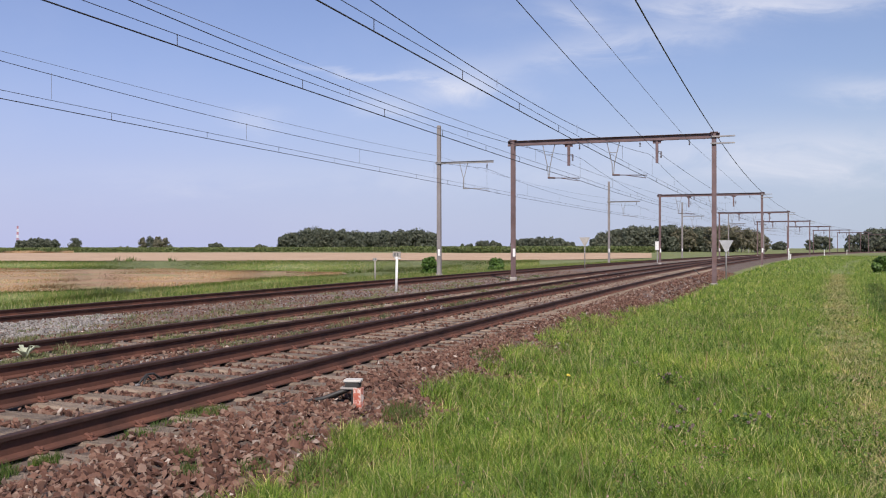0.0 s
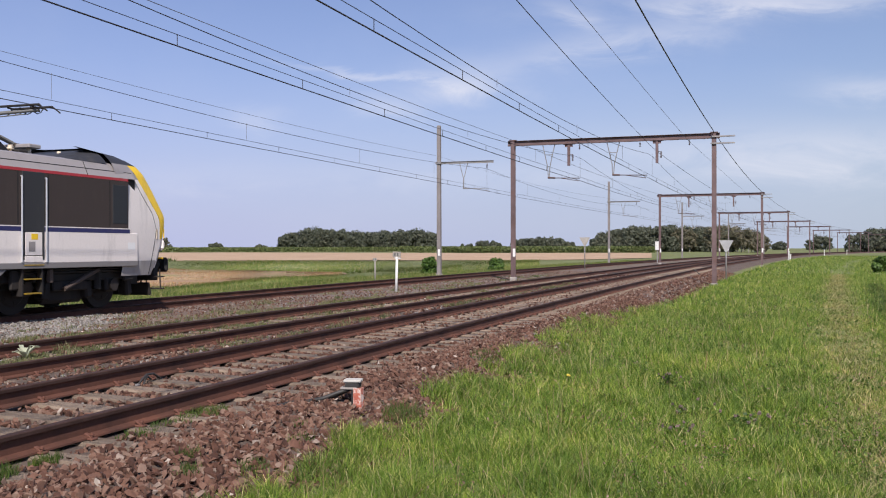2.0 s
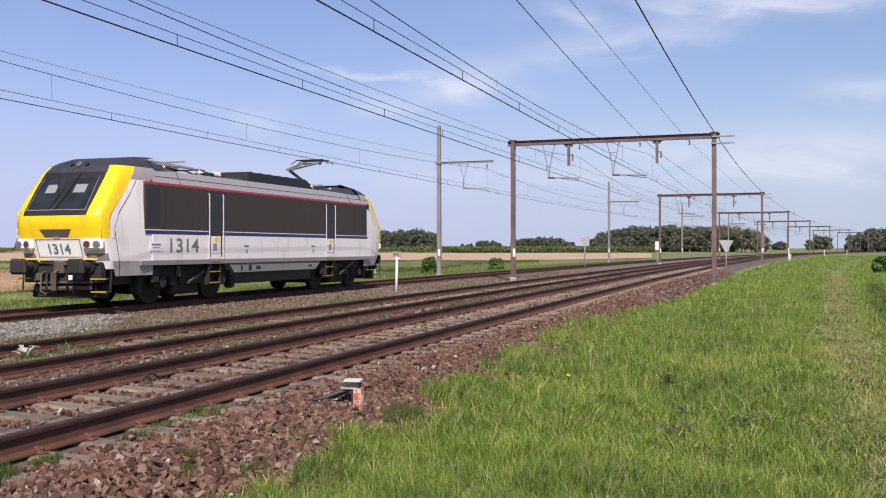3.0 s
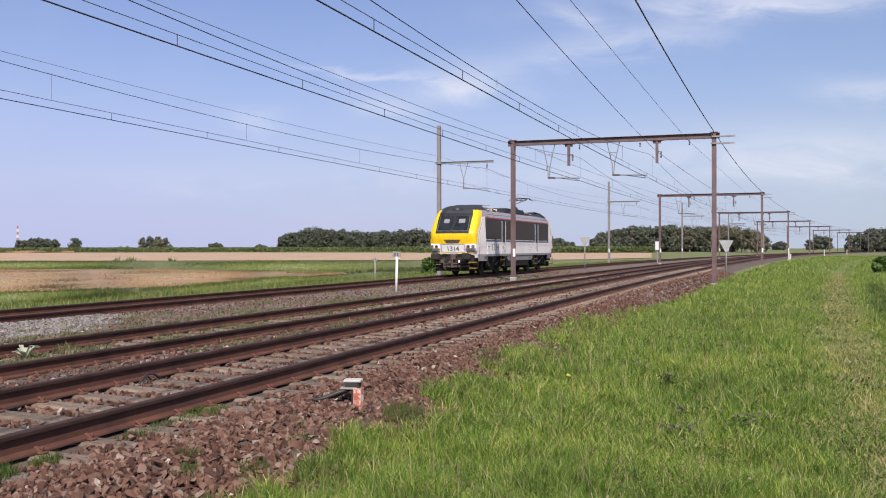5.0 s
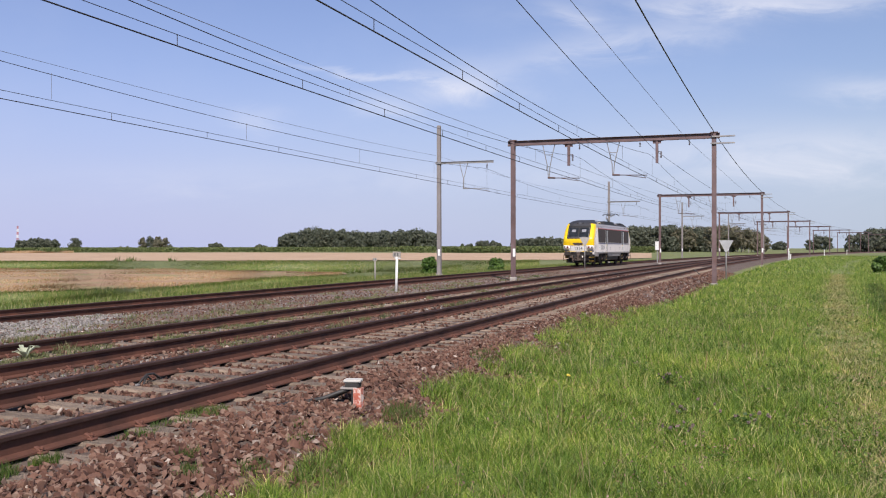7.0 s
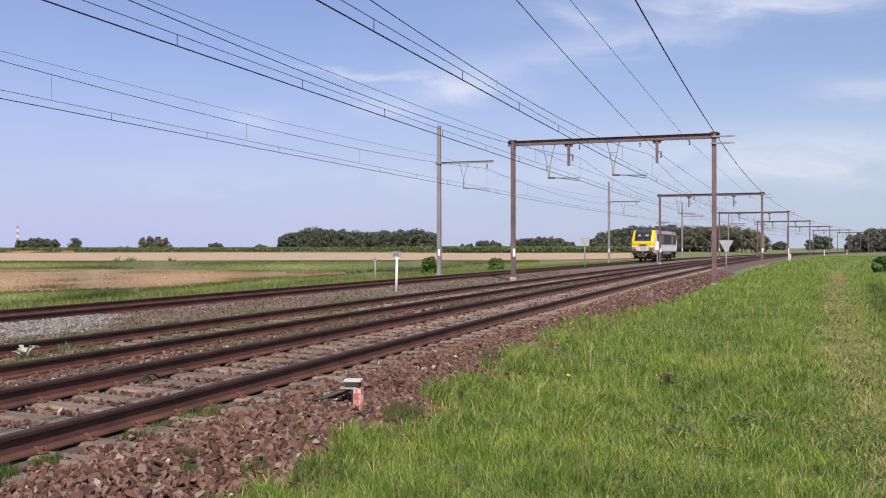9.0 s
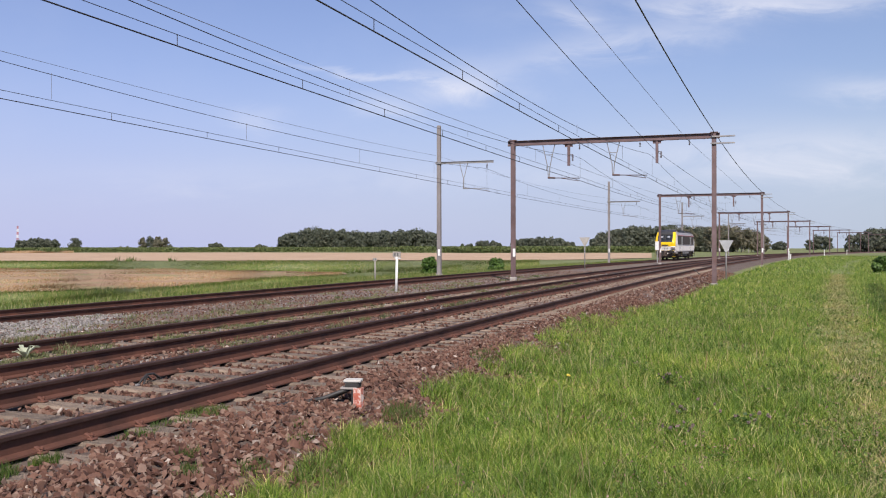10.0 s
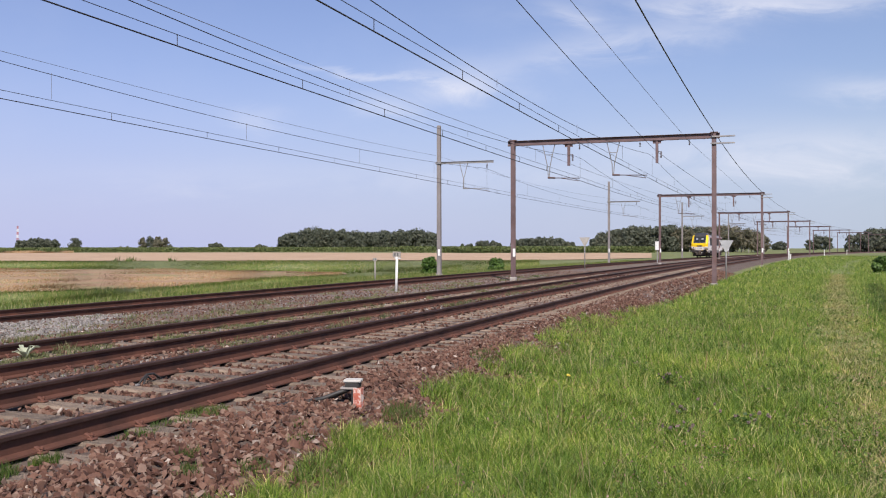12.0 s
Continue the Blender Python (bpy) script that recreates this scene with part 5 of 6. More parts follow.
# tufts at the foot of the near rail and in the ballast
p, h = low_leaves(31, [(5.0, 4.84, 0.30, 600, 0.11), (5.62, 4.86, 0.16, 240, 0.08), (6.75, 4.90, 0.26, 200, 0.05), (7.75, 4.92, 0.34, 480, 0.07), (7.2, 4.92, 0.3, 160, 0.05), (6.35, 4.15, 0.16, 110, 0.07), (6.0, 3.95, 0.16, 160, 0.08), (7.5, 3.8, 0.2, 130, 0.07), (7.9, 4.0, 0.1, 50, 0.07), (6.5, 3.7, 0.2, 150, 0.08),
                       (5.4, 3.5, 0.3, 300, 0.10), (13.8, 3.95, 0.5, 350, 0.10), (9.2, 3.5, 0.4, 400, 0.16), (7.0, 3.3, 0.5, 400, 0.12), (5.9, 3.2, 0.4, 400, 0.12)])
blades("rail_side_grass", p, h, np.full(len(p), 0.006), M_TUFT, "short grass tufts at the foot of the rail", 32, 0.7)
rng_w = random.Random(5)
p, h = low_leaves(33, [(rng_w.uniform(9, 45), rng_w.choice([8.9, 9.4, 10.0, 8.3, 10.6, 11.2]) + rng_w.uniform(-0.2, 0.2), rng_w.uniform(0.2, 0.7), 60, rng_w.uniform(0.05, 0.14)) for _ in range(150)]
                  + [(rng_w.uniform(12, 60), rng_w.uniform(11, 15.5), rng_w.uniform(0.3, 1.0), 80, rng_w.uniform(0.05, 0.12)) for _ in range(120)] + [(rng_w.uniform(11.5, 30), rng_w.uniform(11.0, 12.9), rng_w.uniform(0.3, 0.8), 110, rng_w.uniform(0.06, 0.13)) for _ in range(60)] + [(rng_w.uniform(9, 22), rng_w.uniform(9.0, 10.0), rng_w.uniform(0.3, 0.7), 110, rng_w.uniform(0.04, 0.09)) for _ in range(40)])
blades("track_weeds", p, h, np.full(len(p), 0.013), M_WEED, "sparse weeds growing between the tracks", 34, 0.9, "weeds")

# rough verge beyond the far track, and the grass strip of the fields
rng = np.random.default_rng(41)
s, d = rng.uniform(10, 170, 90000), rng.uniform(19.3, 31, 90000)
p = at_many(s, d, ground_z(d))
t = tuft_noise(p, 0.4, 7.0)
blades("verge_grass", p, np.clip(0.24 * (1 + 1.0 * t), 0.06, 0.6), np.full(len(p), 0.026), M_VERGE, "rough green verge beyond the far track", 42, 0.8, far=True)


def sheet(name, left, right, near, far, material, label, category, up=0.05, nu=40, nv=8):
    """A field: near and far are (bearings, distances)."""
    verts, faces = [], []
    for i in range(nu + 1):
        tan = left + (right - left) * i / nu
        f0, f1 = float(np.interp(tan, *near)), float(np.interp(tan, *far))
        for j in range(nv + 1):
            verts.append(out(f0 + (f1 - f0) * j / nv, tan, up))
    for i in range(nu):
        for j in range(nv):
            a = i * (nv + 1) + j
            faces.append((a, a + nv + 1, a + nv + 2, a + 1))
    ob = mesh_object(name, verts, faces, material, None, True)
    return tagged(ob, label, category, kind="structure")


M_STUBBLE2 = surface("thin_stubble", [(0.3, (0.27, 0.155, 0.088)), (0.7, (0.42, 0.265, 0.16))], 0.25, 0.95, fine=4.0, relief=0.5, dist=0.05,
                     wear=(0.20, 0.20, 0.075), wear_at=(0.46, 0.64), wear_scale=0.22)
FAR_EDGE = ([-0.6, -0.2, 0.04, 0.22], [392, 380, 330, 330])
NEAR_EDGE = ([-0.6, -0.2, 0.04, 0.15, 0.22], [172, 172, 172, 186, 215])
sheet("wheat_field", -0.62, 0.216, NEAR_EDGE, FAR_EDGE, M_STUBBLE, "harvested pale golden wheat field", "field", 0.10, 50, 10)
sheet("stubble_field", -0.62, -0.10, ([-0.62, -0.459, -0.283, -0.10], [43, 47, 58, 84]), ([-0.62, -0.459, -0.283, -0.095], [112, 110, 106, 88]), M_STUBBLE2, "dry stubble field with thin green patches", "field", 0.055, 60, 16)


def field_tufts(name, left, right, near, far, n, height, width, material, label, seed, category):
    """Loose tufts over a field, sown by bearing and distance."""
    rng = np.random.default_rng(seed)
    tan = rng.uniform(left, right, n)
    f = np.interp(tan, *near) + (np.interp(tan, *far) - np.interp(tan, *near)) * rng.uniform(-0.02, 1.02, n)
    p = np.array([out(float(a), float(b))[:] for a, b in zip(f, tan)])
    t = tuft_noise(p, 0.12, 4.0)
    return blades(name, p, np.clip(height * (1 + 1.1 * t), 0.04, 1.0), np.full(n, width), material, label, seed, 0.9, category, True)


M_STUBBLE_STRAW = leafy("stubble_straw", [(0.0, (0.26, 0.155, 0.085)), (0.6, (0.42, 0.27, 0.16)), (0.85, (0.54, 0.39, 0.25)), (1.0, (0.17, 0.19, 0.05))], trans=0.3)
S2_NEAR, S2_FAR = ([-0.62, -0.459, -0.283, -0.10], [43, 47, 58, 84]), ([-0.62, -0.459, -0.283, -0.095], [112, 110, 106, 88])
field_tufts("stubble_tufts", -0.50, -0.105, S2_NEAR, S2_FAR, 26000, 0.13, 0.09, M_STUBBLE_STRAW, "short straw stubble in the dry field", 101, "stubble")
field_tufts("strip_grass", -0.50, 0.10, ([-0.5, -0.17, -0.1, 0.1], [112, 96, 90, 110]), NEAR_EDGE, 24000, 0.20, 0.09, M_VERGE, "rough grass strip between the fields", 102, "grass")
field_tufts("verge_tufts", -0.50, 0.02, ([-0.5, -0.28, -0.1, 0.02], [36, 46, 66, 90]), ([-0.5, -0.28, -0.12, 0.02], [46, 56, 80, 130]), 18000, 0.22, 0.045, M_VERGE, "tall rough grass along the field's edge", 103, "grass")
field_tufts("dry_strip", -0.50, -0.383, ([-0.5, -0.38], [372, 372]), ([-0.5, -0.38], [392, 392]), 2500, 0.9, 0.35, M_STUBBLE_STRAW, "dry brown weeds along the wheat's far edge", 104, "weeds")
field_tufts("edge_weeds", -0.345, -0.31, ([-0.5, 0], [168, 168]), ([-0.5, 0], [176, 176]), 60, 0.7, 0.14, M_TUFT, "dark weeds standing at the wheat's edge", 105, "weeds")
field_tufts("edge_weeds", -0.284, -0.278, ([-0.5, 0], [168, 168]), ([-0.5, 0], [174, 174]), 16, 0.8, 0.14, M_TUFT, "dark weeds standing at the wheat's edge", 106, "weeds")

# ---------------------------------------------------------------- crops, trees, bushes
def leaf_quads(rng, centres, radii, per, size):
    """Leaves on and in ellipsoid lumps: many small turned quads."""
    n = len(centres) * per
    c = np.repeat(centres, per, 0)
    r = np.repeat(radii, per, 0)
    u = rng.normal(size=(n, 3))
    u /= np.linalg.norm(u, axis=1)[:, None]
    p = c + u * r * rng.uniform(0.62, 1.08, n)[:, None]
    sz = (size * rng.uniform(0.6, 1.5, n))[:, None]
    nrm = u + rng.normal(0, 0.45, (n, 3))
    e1 = np.cross(nrm, rng.normal(size=(n, 3)))
    e1 /= np.linalg.norm(e1, axis=1)[:, None]
    e2 = np.cross(nrm, e1)
    e2 /= np.linalg.norm(e2, axis=1)[:, None]
    a, b = e1 * sz, e2 * sz * 0.7
    v = np.stack([p - a - b, p + a - b * 0.7, p + a * 0.8 + b, p - a * 0.9 + b * 0.8], 1).reshape(-1, 3)
    f = np.arange(n * 4).reshape(-1, 4)
    return v, f


# greyed and lightened: the haze of distance is put into this leaf colour
M_HAZED_LEAF = leafy("hazed_wood_leaves", [(0.0, (0.110, 0.124, 0.095)), (0.6, (0.128, 0.140, 0.106)), (1.0, (0.142, 0.150, 0.112))], trans=0.4)
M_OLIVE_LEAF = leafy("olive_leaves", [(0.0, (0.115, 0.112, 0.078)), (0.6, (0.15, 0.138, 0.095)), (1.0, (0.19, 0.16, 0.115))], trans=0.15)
M_BUSH_LEAF = leafy("bush_leaves", [(0.0, (0.04, 0.085, 0.015)), (0.6, (0.075, 0.14, 0.026)), (1.0, (0.12, 0.19, 0.045))], trans=0.25)
M_CORN = leafy("corn_leaves", [(0.0, (0.095, 0.130, 0.044)), (0.6, (0.135, 0.165, 0.058)), (1.0, (0.19, 0.20, 0.085))], trans=0.3)
M_BARK = surface("bark", [(0.3, (0.05, 0.04, 0.033)), (0.7, (0.10, 0.085, 0.07))], 3, 0.95, fine=14, relief=0.6, stretch=(1, 1, 0.3))
M_PALE_BARK = surface("pale_bark", [(0.3, (0.22, 0.20, 0.18)), (0.7, (0.36, 0.34, 0.31))], 3, 0.95, fine=14, relief=0.4, stretch=(1, 1, 0.3))


def crown_lumps(rng, top, width, base, count):
    """Lumps of one crown from base to top."""
    c, r = [], []
    for k in range(count):
        u = rng.uniform(0, 1)
        z = base + (top - base) * (0.08 + 0.80 * u)
        spread = width * 0.5 * math.sin(math.pi * min(1.0, 0.28 + 0.62 * u)) ** 0.8
        a, q = rng.uniform(0, 2 * math.pi), spread * math.sqrt(rng.uniform(0, 1)) * 0.75
        c.append((q * math.cos(a), q * math.sin(a), z))
        k2 = rng.uniform(0.11, 0.20) * width
        r.append((k2, k2, k2 * rng.uniform(0.7, 1.0)))
    return np.array(c), np.array(r)


def wood(name, label, rows, seed, leaf_mat, bark_mat, leaf, per=80, lumps=9, clear=0.22):
    """A far wood as one mass: rows of (distance, bearing from, to, trees, heights from, to)."""
    rng = np.random.default_rng(seed)
    C, R, tv, tf, base = [], [], [], [], 0
    for f, t0, t1, n, profile in rows:
        for k in range(n):
            tan = t0 + (t1 - t0) * (k + rng.uniform(0.1, 0.9)) / n
            h = float(np.interp((tan - t0) / (t1 - t0), *profile)) * rng.uniform(0.96, 1.11)
            p = np.array(out(f * rng.uniform(0.985, 1.03), tan)[:])
            c, r = crown_lumps(rng, h, h * rng.uniform(0.80, 1.15), h * clear, lumps)
            C.append(c + p)
            R.append(r)
            for q in range(5):
                a = 2 * math.pi * q / 5
                tv.append((p[0] + 0.22 * math.cos(a), p[1] + 0.22 * math.sin(a), p[2] - 0.3))
            for q in range(5):
                a = 2 * math.pi * q / 5
                tv.append((p[0] + 0.09 * math.cos(a), p[1] + 0.09 * math.sin(a), p[2] + h * 0.75))
            for q in range(5):
                tf.append((base + q, base + (q + 1) % 5, base + 5 + (q + 1) % 5, base + 5 + q))
            base += 10
    v, fc = leaf_quads(rng, np.concatenate(C), np.concatenate(R), per, leaf)
    ob = tagged(raw_mesh(name, v, fc, leaf_mat), label, "woodland", kind="stuff")
    tr = raw_mesh("trunks", np.array(tv), np.array(tf), bark_mat)
    tr.parent = ob
    tagged(tr, "bare trunks under the crowns", kind="stuff")
    return ob


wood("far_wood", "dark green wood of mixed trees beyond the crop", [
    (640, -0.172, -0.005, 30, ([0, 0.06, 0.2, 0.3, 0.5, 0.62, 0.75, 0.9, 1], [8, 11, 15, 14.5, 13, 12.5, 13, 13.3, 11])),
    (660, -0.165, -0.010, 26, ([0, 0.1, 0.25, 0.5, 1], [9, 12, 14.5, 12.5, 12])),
    (652, -0.150, -0.090, 9, ([0, 0.5, 1], [10, 12, 10]))], 51, M_HAZED_LEAF, M_PALE_BARK, 0.42, 46, 40, 0.04)
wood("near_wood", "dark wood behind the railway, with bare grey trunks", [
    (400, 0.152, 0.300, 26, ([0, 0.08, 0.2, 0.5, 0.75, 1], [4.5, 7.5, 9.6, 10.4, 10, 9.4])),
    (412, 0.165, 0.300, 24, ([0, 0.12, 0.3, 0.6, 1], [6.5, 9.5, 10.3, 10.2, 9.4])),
    (395, 0.175, 0.29, 16, ([0, 0.5, 1], [5.5, 6.5, 6]))], 52, M_HAZED_LEAF, M_BARK, 0.31, 50, 40, 0.03)
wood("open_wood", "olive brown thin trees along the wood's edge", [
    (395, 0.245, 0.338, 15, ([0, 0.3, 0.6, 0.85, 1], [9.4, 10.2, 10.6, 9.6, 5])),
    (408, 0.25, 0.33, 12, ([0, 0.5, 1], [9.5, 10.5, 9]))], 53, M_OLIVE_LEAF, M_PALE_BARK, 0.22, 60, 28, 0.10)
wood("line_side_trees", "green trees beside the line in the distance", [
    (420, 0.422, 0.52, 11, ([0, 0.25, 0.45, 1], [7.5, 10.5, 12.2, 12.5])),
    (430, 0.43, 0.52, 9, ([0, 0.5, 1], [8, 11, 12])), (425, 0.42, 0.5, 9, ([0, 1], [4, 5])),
    (640, 0.378, 0.402, 5, ([0, 0.5, 1], [7, 10, 8])), (640, 0.34, 0.356, 4, ([0, 0.5, 1], [4.5, 6, 4]))], 54, M_HAZED_LEAF, M_BARK, 0.34, 45, 30, 0.03)
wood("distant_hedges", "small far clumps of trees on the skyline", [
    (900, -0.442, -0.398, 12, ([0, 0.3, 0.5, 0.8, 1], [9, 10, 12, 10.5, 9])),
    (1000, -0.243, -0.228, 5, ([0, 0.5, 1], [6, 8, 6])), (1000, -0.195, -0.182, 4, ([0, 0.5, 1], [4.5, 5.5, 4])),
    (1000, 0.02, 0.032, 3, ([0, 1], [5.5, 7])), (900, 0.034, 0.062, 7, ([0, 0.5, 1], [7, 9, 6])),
    (760, 0.075, 0.135, 16, ([0, 0.4, 0.7, 1], [9, 10, 9.5, 6])), (1100, -0.338, -0.322, 4, ([0, 0.5, 1], [3, 5, 3]))], 55, M_HAZED_LEAF, M_BARK, 0.55, 36, 28, 0.02)


def build_tree(f, tan, height, width, leaf_mat, seed, label, clear=0.25, leaf=0.5):
    """A free-standing tree: tapered trunk, limbs, a ragged crown."""
    rng = np.random.default_rng(seed)
    p = out(f, tan)
    t = thing("tree", Matrix.Translation(p), label, "tree", "lone trees")
    bm = bmesh.new()
    add_rod(bm, (0, 0, -0.2), (0, 0, height * 0.7), height * 0.028, 8, height * 0.009)
    for k in range(7):
        a, z = rng.uniform(0, 6.28), height * rng.uniform(0.25, 0.6)
        q = width * rng.uniform(0.2, 0.38)
        add_rod(bm, (0, 0, z), (q * math.cos(a), q * math.sin(a), z + height * 0.18), height * 0.010, 5, height * 0.004)
    part("trunk", bm, M_BARK, t)
    c, r = crown_lumps(rng, height, width, height * clear, 46)
    v, fc = leaf_quads(rng, c, r * 1.1, 60, leaf * 0.55)
    cr = raw_mesh("crown", v, fc, leaf_mat)
    cr.parent = t
    return t


build_tree(900, -0.381, 11.5, 13, M_HAZED_LEAF, 61, "round dark tree standing alone on the skyline", 0.05, 0.7)
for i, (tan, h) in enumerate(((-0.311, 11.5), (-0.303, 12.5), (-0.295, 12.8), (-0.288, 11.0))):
    build_tree(820, tan, h, 8.5, M_OLIVE_LEAF if i != 1 else M_HAZED_LEAF, 62 + i, "tall thin-crowned tree in a small group on the skyline", 0.04, 0.6)
build_tree(900, -0.2825, 5.5, 5.5, M_HAZED_LEAF, 70, "small dark tree on the skyline", 0.05, 0.6)


def build_bush(s, d, width, height, seed):
    rng = np.random.default_rng(seed)
    t = thing("bush", stand(s, d, float(ground_z(d))), "bushy green shrub in the field verge", "bush", "verge bushes")
    bm = bmesh.new()
    for k in range(6):
        a = rng.uniform(0, 6.28)
        add_rod(bm, (0, 0, -0.1), (width * 0.3 * math.cos(a), width * 0.3 * math.sin(a), height * 0.7), 0.03, 5, 0.01)
    part("stems", bm, M_BARK, t)
    c, r = crown_lumps(rng, height, width, -height * 0.1, 30)
    v, fc = leaf_quads(rng, c, r * 1.3, 110, 0.075)
    cr = raw_mesh("foliage", v, fc, M_BUSH_LEAF)
    cr.parent = t
    return t


def bush_at(f, tan, width, height, seed):
    p = out(f, tan)
    b = build_bush(78, 28.9, width, height, seed)
    b.matrix_basis = Matrix.Translation(p)
    return tagged(b, "low dark shrub at the meadow's edge")


bush_at(70, 0.455, 1.6, 1.15, 83)
build_bush(78, 29.15, 1.75, 1.5, 81)
build_bush(89, 26.6, 1.6, 1.25, 82)


def corn(name, label, rows, seed, height):
    """Standing maize: a leafy mass with a ragged top; rows of (bearing from, to, near, far, height factor)."""
    rng = np.random.default_rng(seed)
    roots, hs = [], []
    for t0, t1, f0, f1, k, n in rows:
        tt = rng.uniform(t0, t1, n)
        ff = f0 + (f1 - f0) * rng.uniform(0, 1, n) ** 1.6
        for a, b in zip(tt, ff):
            roots.append(out(float(b), float(a))[:])
            hs.append(height * k)
    roots, hs = np.array(roots), np.array(hs)
    m = len(roots)
    p = roots + np.stack([rng.normal(0, 0.3, m), rng.normal(0, 0.3, m), hs * rng.uniform(0.05, 1.0, m) ** 0.7], -1)
    turn = spin(rng, m)
    sz = (0.40 * rng.uniform(0.6, 1.4, m))[:, None]
    a, b = turn[:, :, 0] * sz, turn[:, :, 1] * sz * 0.5
    v = np.stack([p - a, p - b, p + a, p + b], 1).reshape(-1, 3)
    return tagged(raw_mesh(name, v, np.arange(m * 4).reshape(-1, 4), M_CORN), label, "crop", kind="stuff")


corn("maize_field", "tall green maize standing behind the stubble", [(-0.62, 0.0, 402, 470, 1.0, 42000), (0.0, 0.22, 345, 420, 1.0, 24000), (-0.045, 0.20, 350, 380, 1.12, 9000)], 91, 2.05)


def build_mullein():
    rng = np.random.default_rng(95)
    t = thing("mullein", stand(11.0, 9.9, -0.24) @ Matrix.Scale(0.68, 4), "pale felted mullein rosette growing beside the rail", "plant")
    for k in range(16):
        a, l, up = rng.uniform(0, 6.28), rng.uniform(0.16, 0.30), rng.uniform(0.10, 0.30)
        bm = bmesh.new()
        c, s_ = math.cos(a), math.sin(a)
        rows = []
        for u, w in ((0.0, 0.015), (0.3, 0.045), (0.65, 0.055), (1.0, 0.008)):
            x, z = l * u, up * math.sin(u * 1.9)
            rows.append([bm.verts.new((c * x - s_ * w * q, s_ * x + c * w * q, z + (0.012 if q == 0 else 0.03) + 0.02)) for q in (-1, 0, 1)])
        for i in range(3):
            for j in range(2):
                bm.faces.new((rows[i][j], rows[i][j + 1], rows[i + 1][j + 1], rows[i + 1][j]))
        part("leaf", bm, M_MULLEIN, t)
    return t


build_mullein()

# ---------------------------------------------------------------- lineside things
M_ORANGE = surface("faded_red_paint", [(0.3, (0.42, 0.10, 0.06)), (0.7, (0.55, 0.17, 0.11))], 8, 0.7, fine=50, relief=0.2, wear=(0.62, 0.55, 0.49), wear_at=(0.48, 0.58), wear_scale=14)
M_CONCRETE_PALE = surface("weathered_lid", [(0.3, (0.42, 0.40, 0.36)), (0.7, (0.60, 0.58, 0.53))], 14, 0.8, fine=60, relief=0.3)
M_CABLE = surface("cable_sheath", [(0.3, (0.02, 0.019, 0.018)), (0.7, (0.045, 0.04, 0.037))], 5, 0.6, relief=0.1)
M_SIGN_BACK = surface("sign_back", [(0.3, (0.36, 0.36, 0.36)), (0.7, (0.46, 0.46, 0.46))], 4, 0.45, 0.3, relief=0.05)
M_SIGN_CREAM = surface("sign_cream", [(0.3, (0.30, 0.28, 0.255)), (0.7, (0.38, 0.355, 0.32))], 4, 0.6, relief=0.05)


def build_trackside_box():
    t = thing("trackside_box", stand(9.0, 3.92, -0.36), "peeling red and white post with a cable junction box", "junction box")
    bm = bmesh.new()
    add_box(bm, (0.012, 0.075, 0.36), pose(0.038, 0, 0.10), 0.002)
    add_box(bm, (0.075, 0.012, 0.36), pose(0.0, -0.038, 0.10), 0.002)
    part("post", bm, M_ORANGE, t)
    part("lid", add_box(bmesh.new(), (0.18, 0.15, 0.03), pose(-0.10, 0.10, 0.335, 0, 0, 12), 0.008), M_CONCRETE_PALE, t, "weathered pale lid")
    part("housing", add_box(bmesh.new(), (0.15, 0.13, 0.05), pose(-0.10, 0.10, 0.29, 0, 0, 12), 0.008), M_CABLE, t)
    part("lower_plate", add_box(bmesh.new(), (0.17, 0.13, 0.02), pose(-0.13, 0.07, 0.262, 0, 0, 12), 0.004), M_CONCRETE, t)
    part("bracket", add_box(bmesh.new(), (0.05, 0.14, 0.30), pose(-0.06, 0.08, 0.10, 0, 0, 0), 0.006), M_CABLE, t)
    tube_path("cable", [(-0.12, 0.06, 0.25), (-0.22, 0.0, 0.22), (-0.34, -0.10, 0.17), (-0.46, -0.24, 0.15), (-0.55, -0.42, 0.16), (-0.60, -0.62, 0.15)], 0.022, M_CABLE, t, 8)
    tube_path("cable", [(-0.12, 0.10, 0.25), (-0.24, 0.05, 0.19), (-0.38, -0.06, 0.14), (-0.52, -0.24, 0.13), (-0.62, -0.5, 0.14)], 0.018, M_CABLE, t, 8)
    part("foot", add_box(bmesh.new(), (0.16, 0.12, 0.03), pose(0.0, -0.02, -0.05), 0.006), M_CONCRETE, t)
    return t


def build_marker_post(s, d, z, height, lean, board, label):
    t = thing("marker_post", stand(s, d, z) @ pose(0, 0, 0, 0, lean, 0), label, "marker post", "marker posts")
    bm = bmesh.new()
    add_rod(bm, (0, 0, -0.2), (0, 0, height), 0.055, 10, 0.048)
    part("post", bm, M_WHITE if board else M_CONCRETE, t, smooth=True)
    if board:
        part("collar", add_box(bmesh.new(), (0.24, 0.10, 0.05), pose(0.03, 0, height - 0.06), 0.01), M_WHITE, t)
    part("board", add_box(bmesh.new(), (0.34 if board else 0.30, 0.03, 0.22), pose(0.0, -0.03, height + 0.09), 0.006), M_SIGN_CREAM if not board else M_CONCRETE, t)
    for k in (-0.07, 0.05):
        part("board_mark", add_box(bmesh.new(), (0.05, 0.004, 0.12), pose(k, -0.048, height + 0.09)), M_MARK_DARK, t)
    return t


M_MARK_DARK = surface("dark_mark", [(0.3, (0.05, 0.05, 0.05)), (0.7, (0.09, 0.09, 0.09))], 9, 0.7, relief=0)


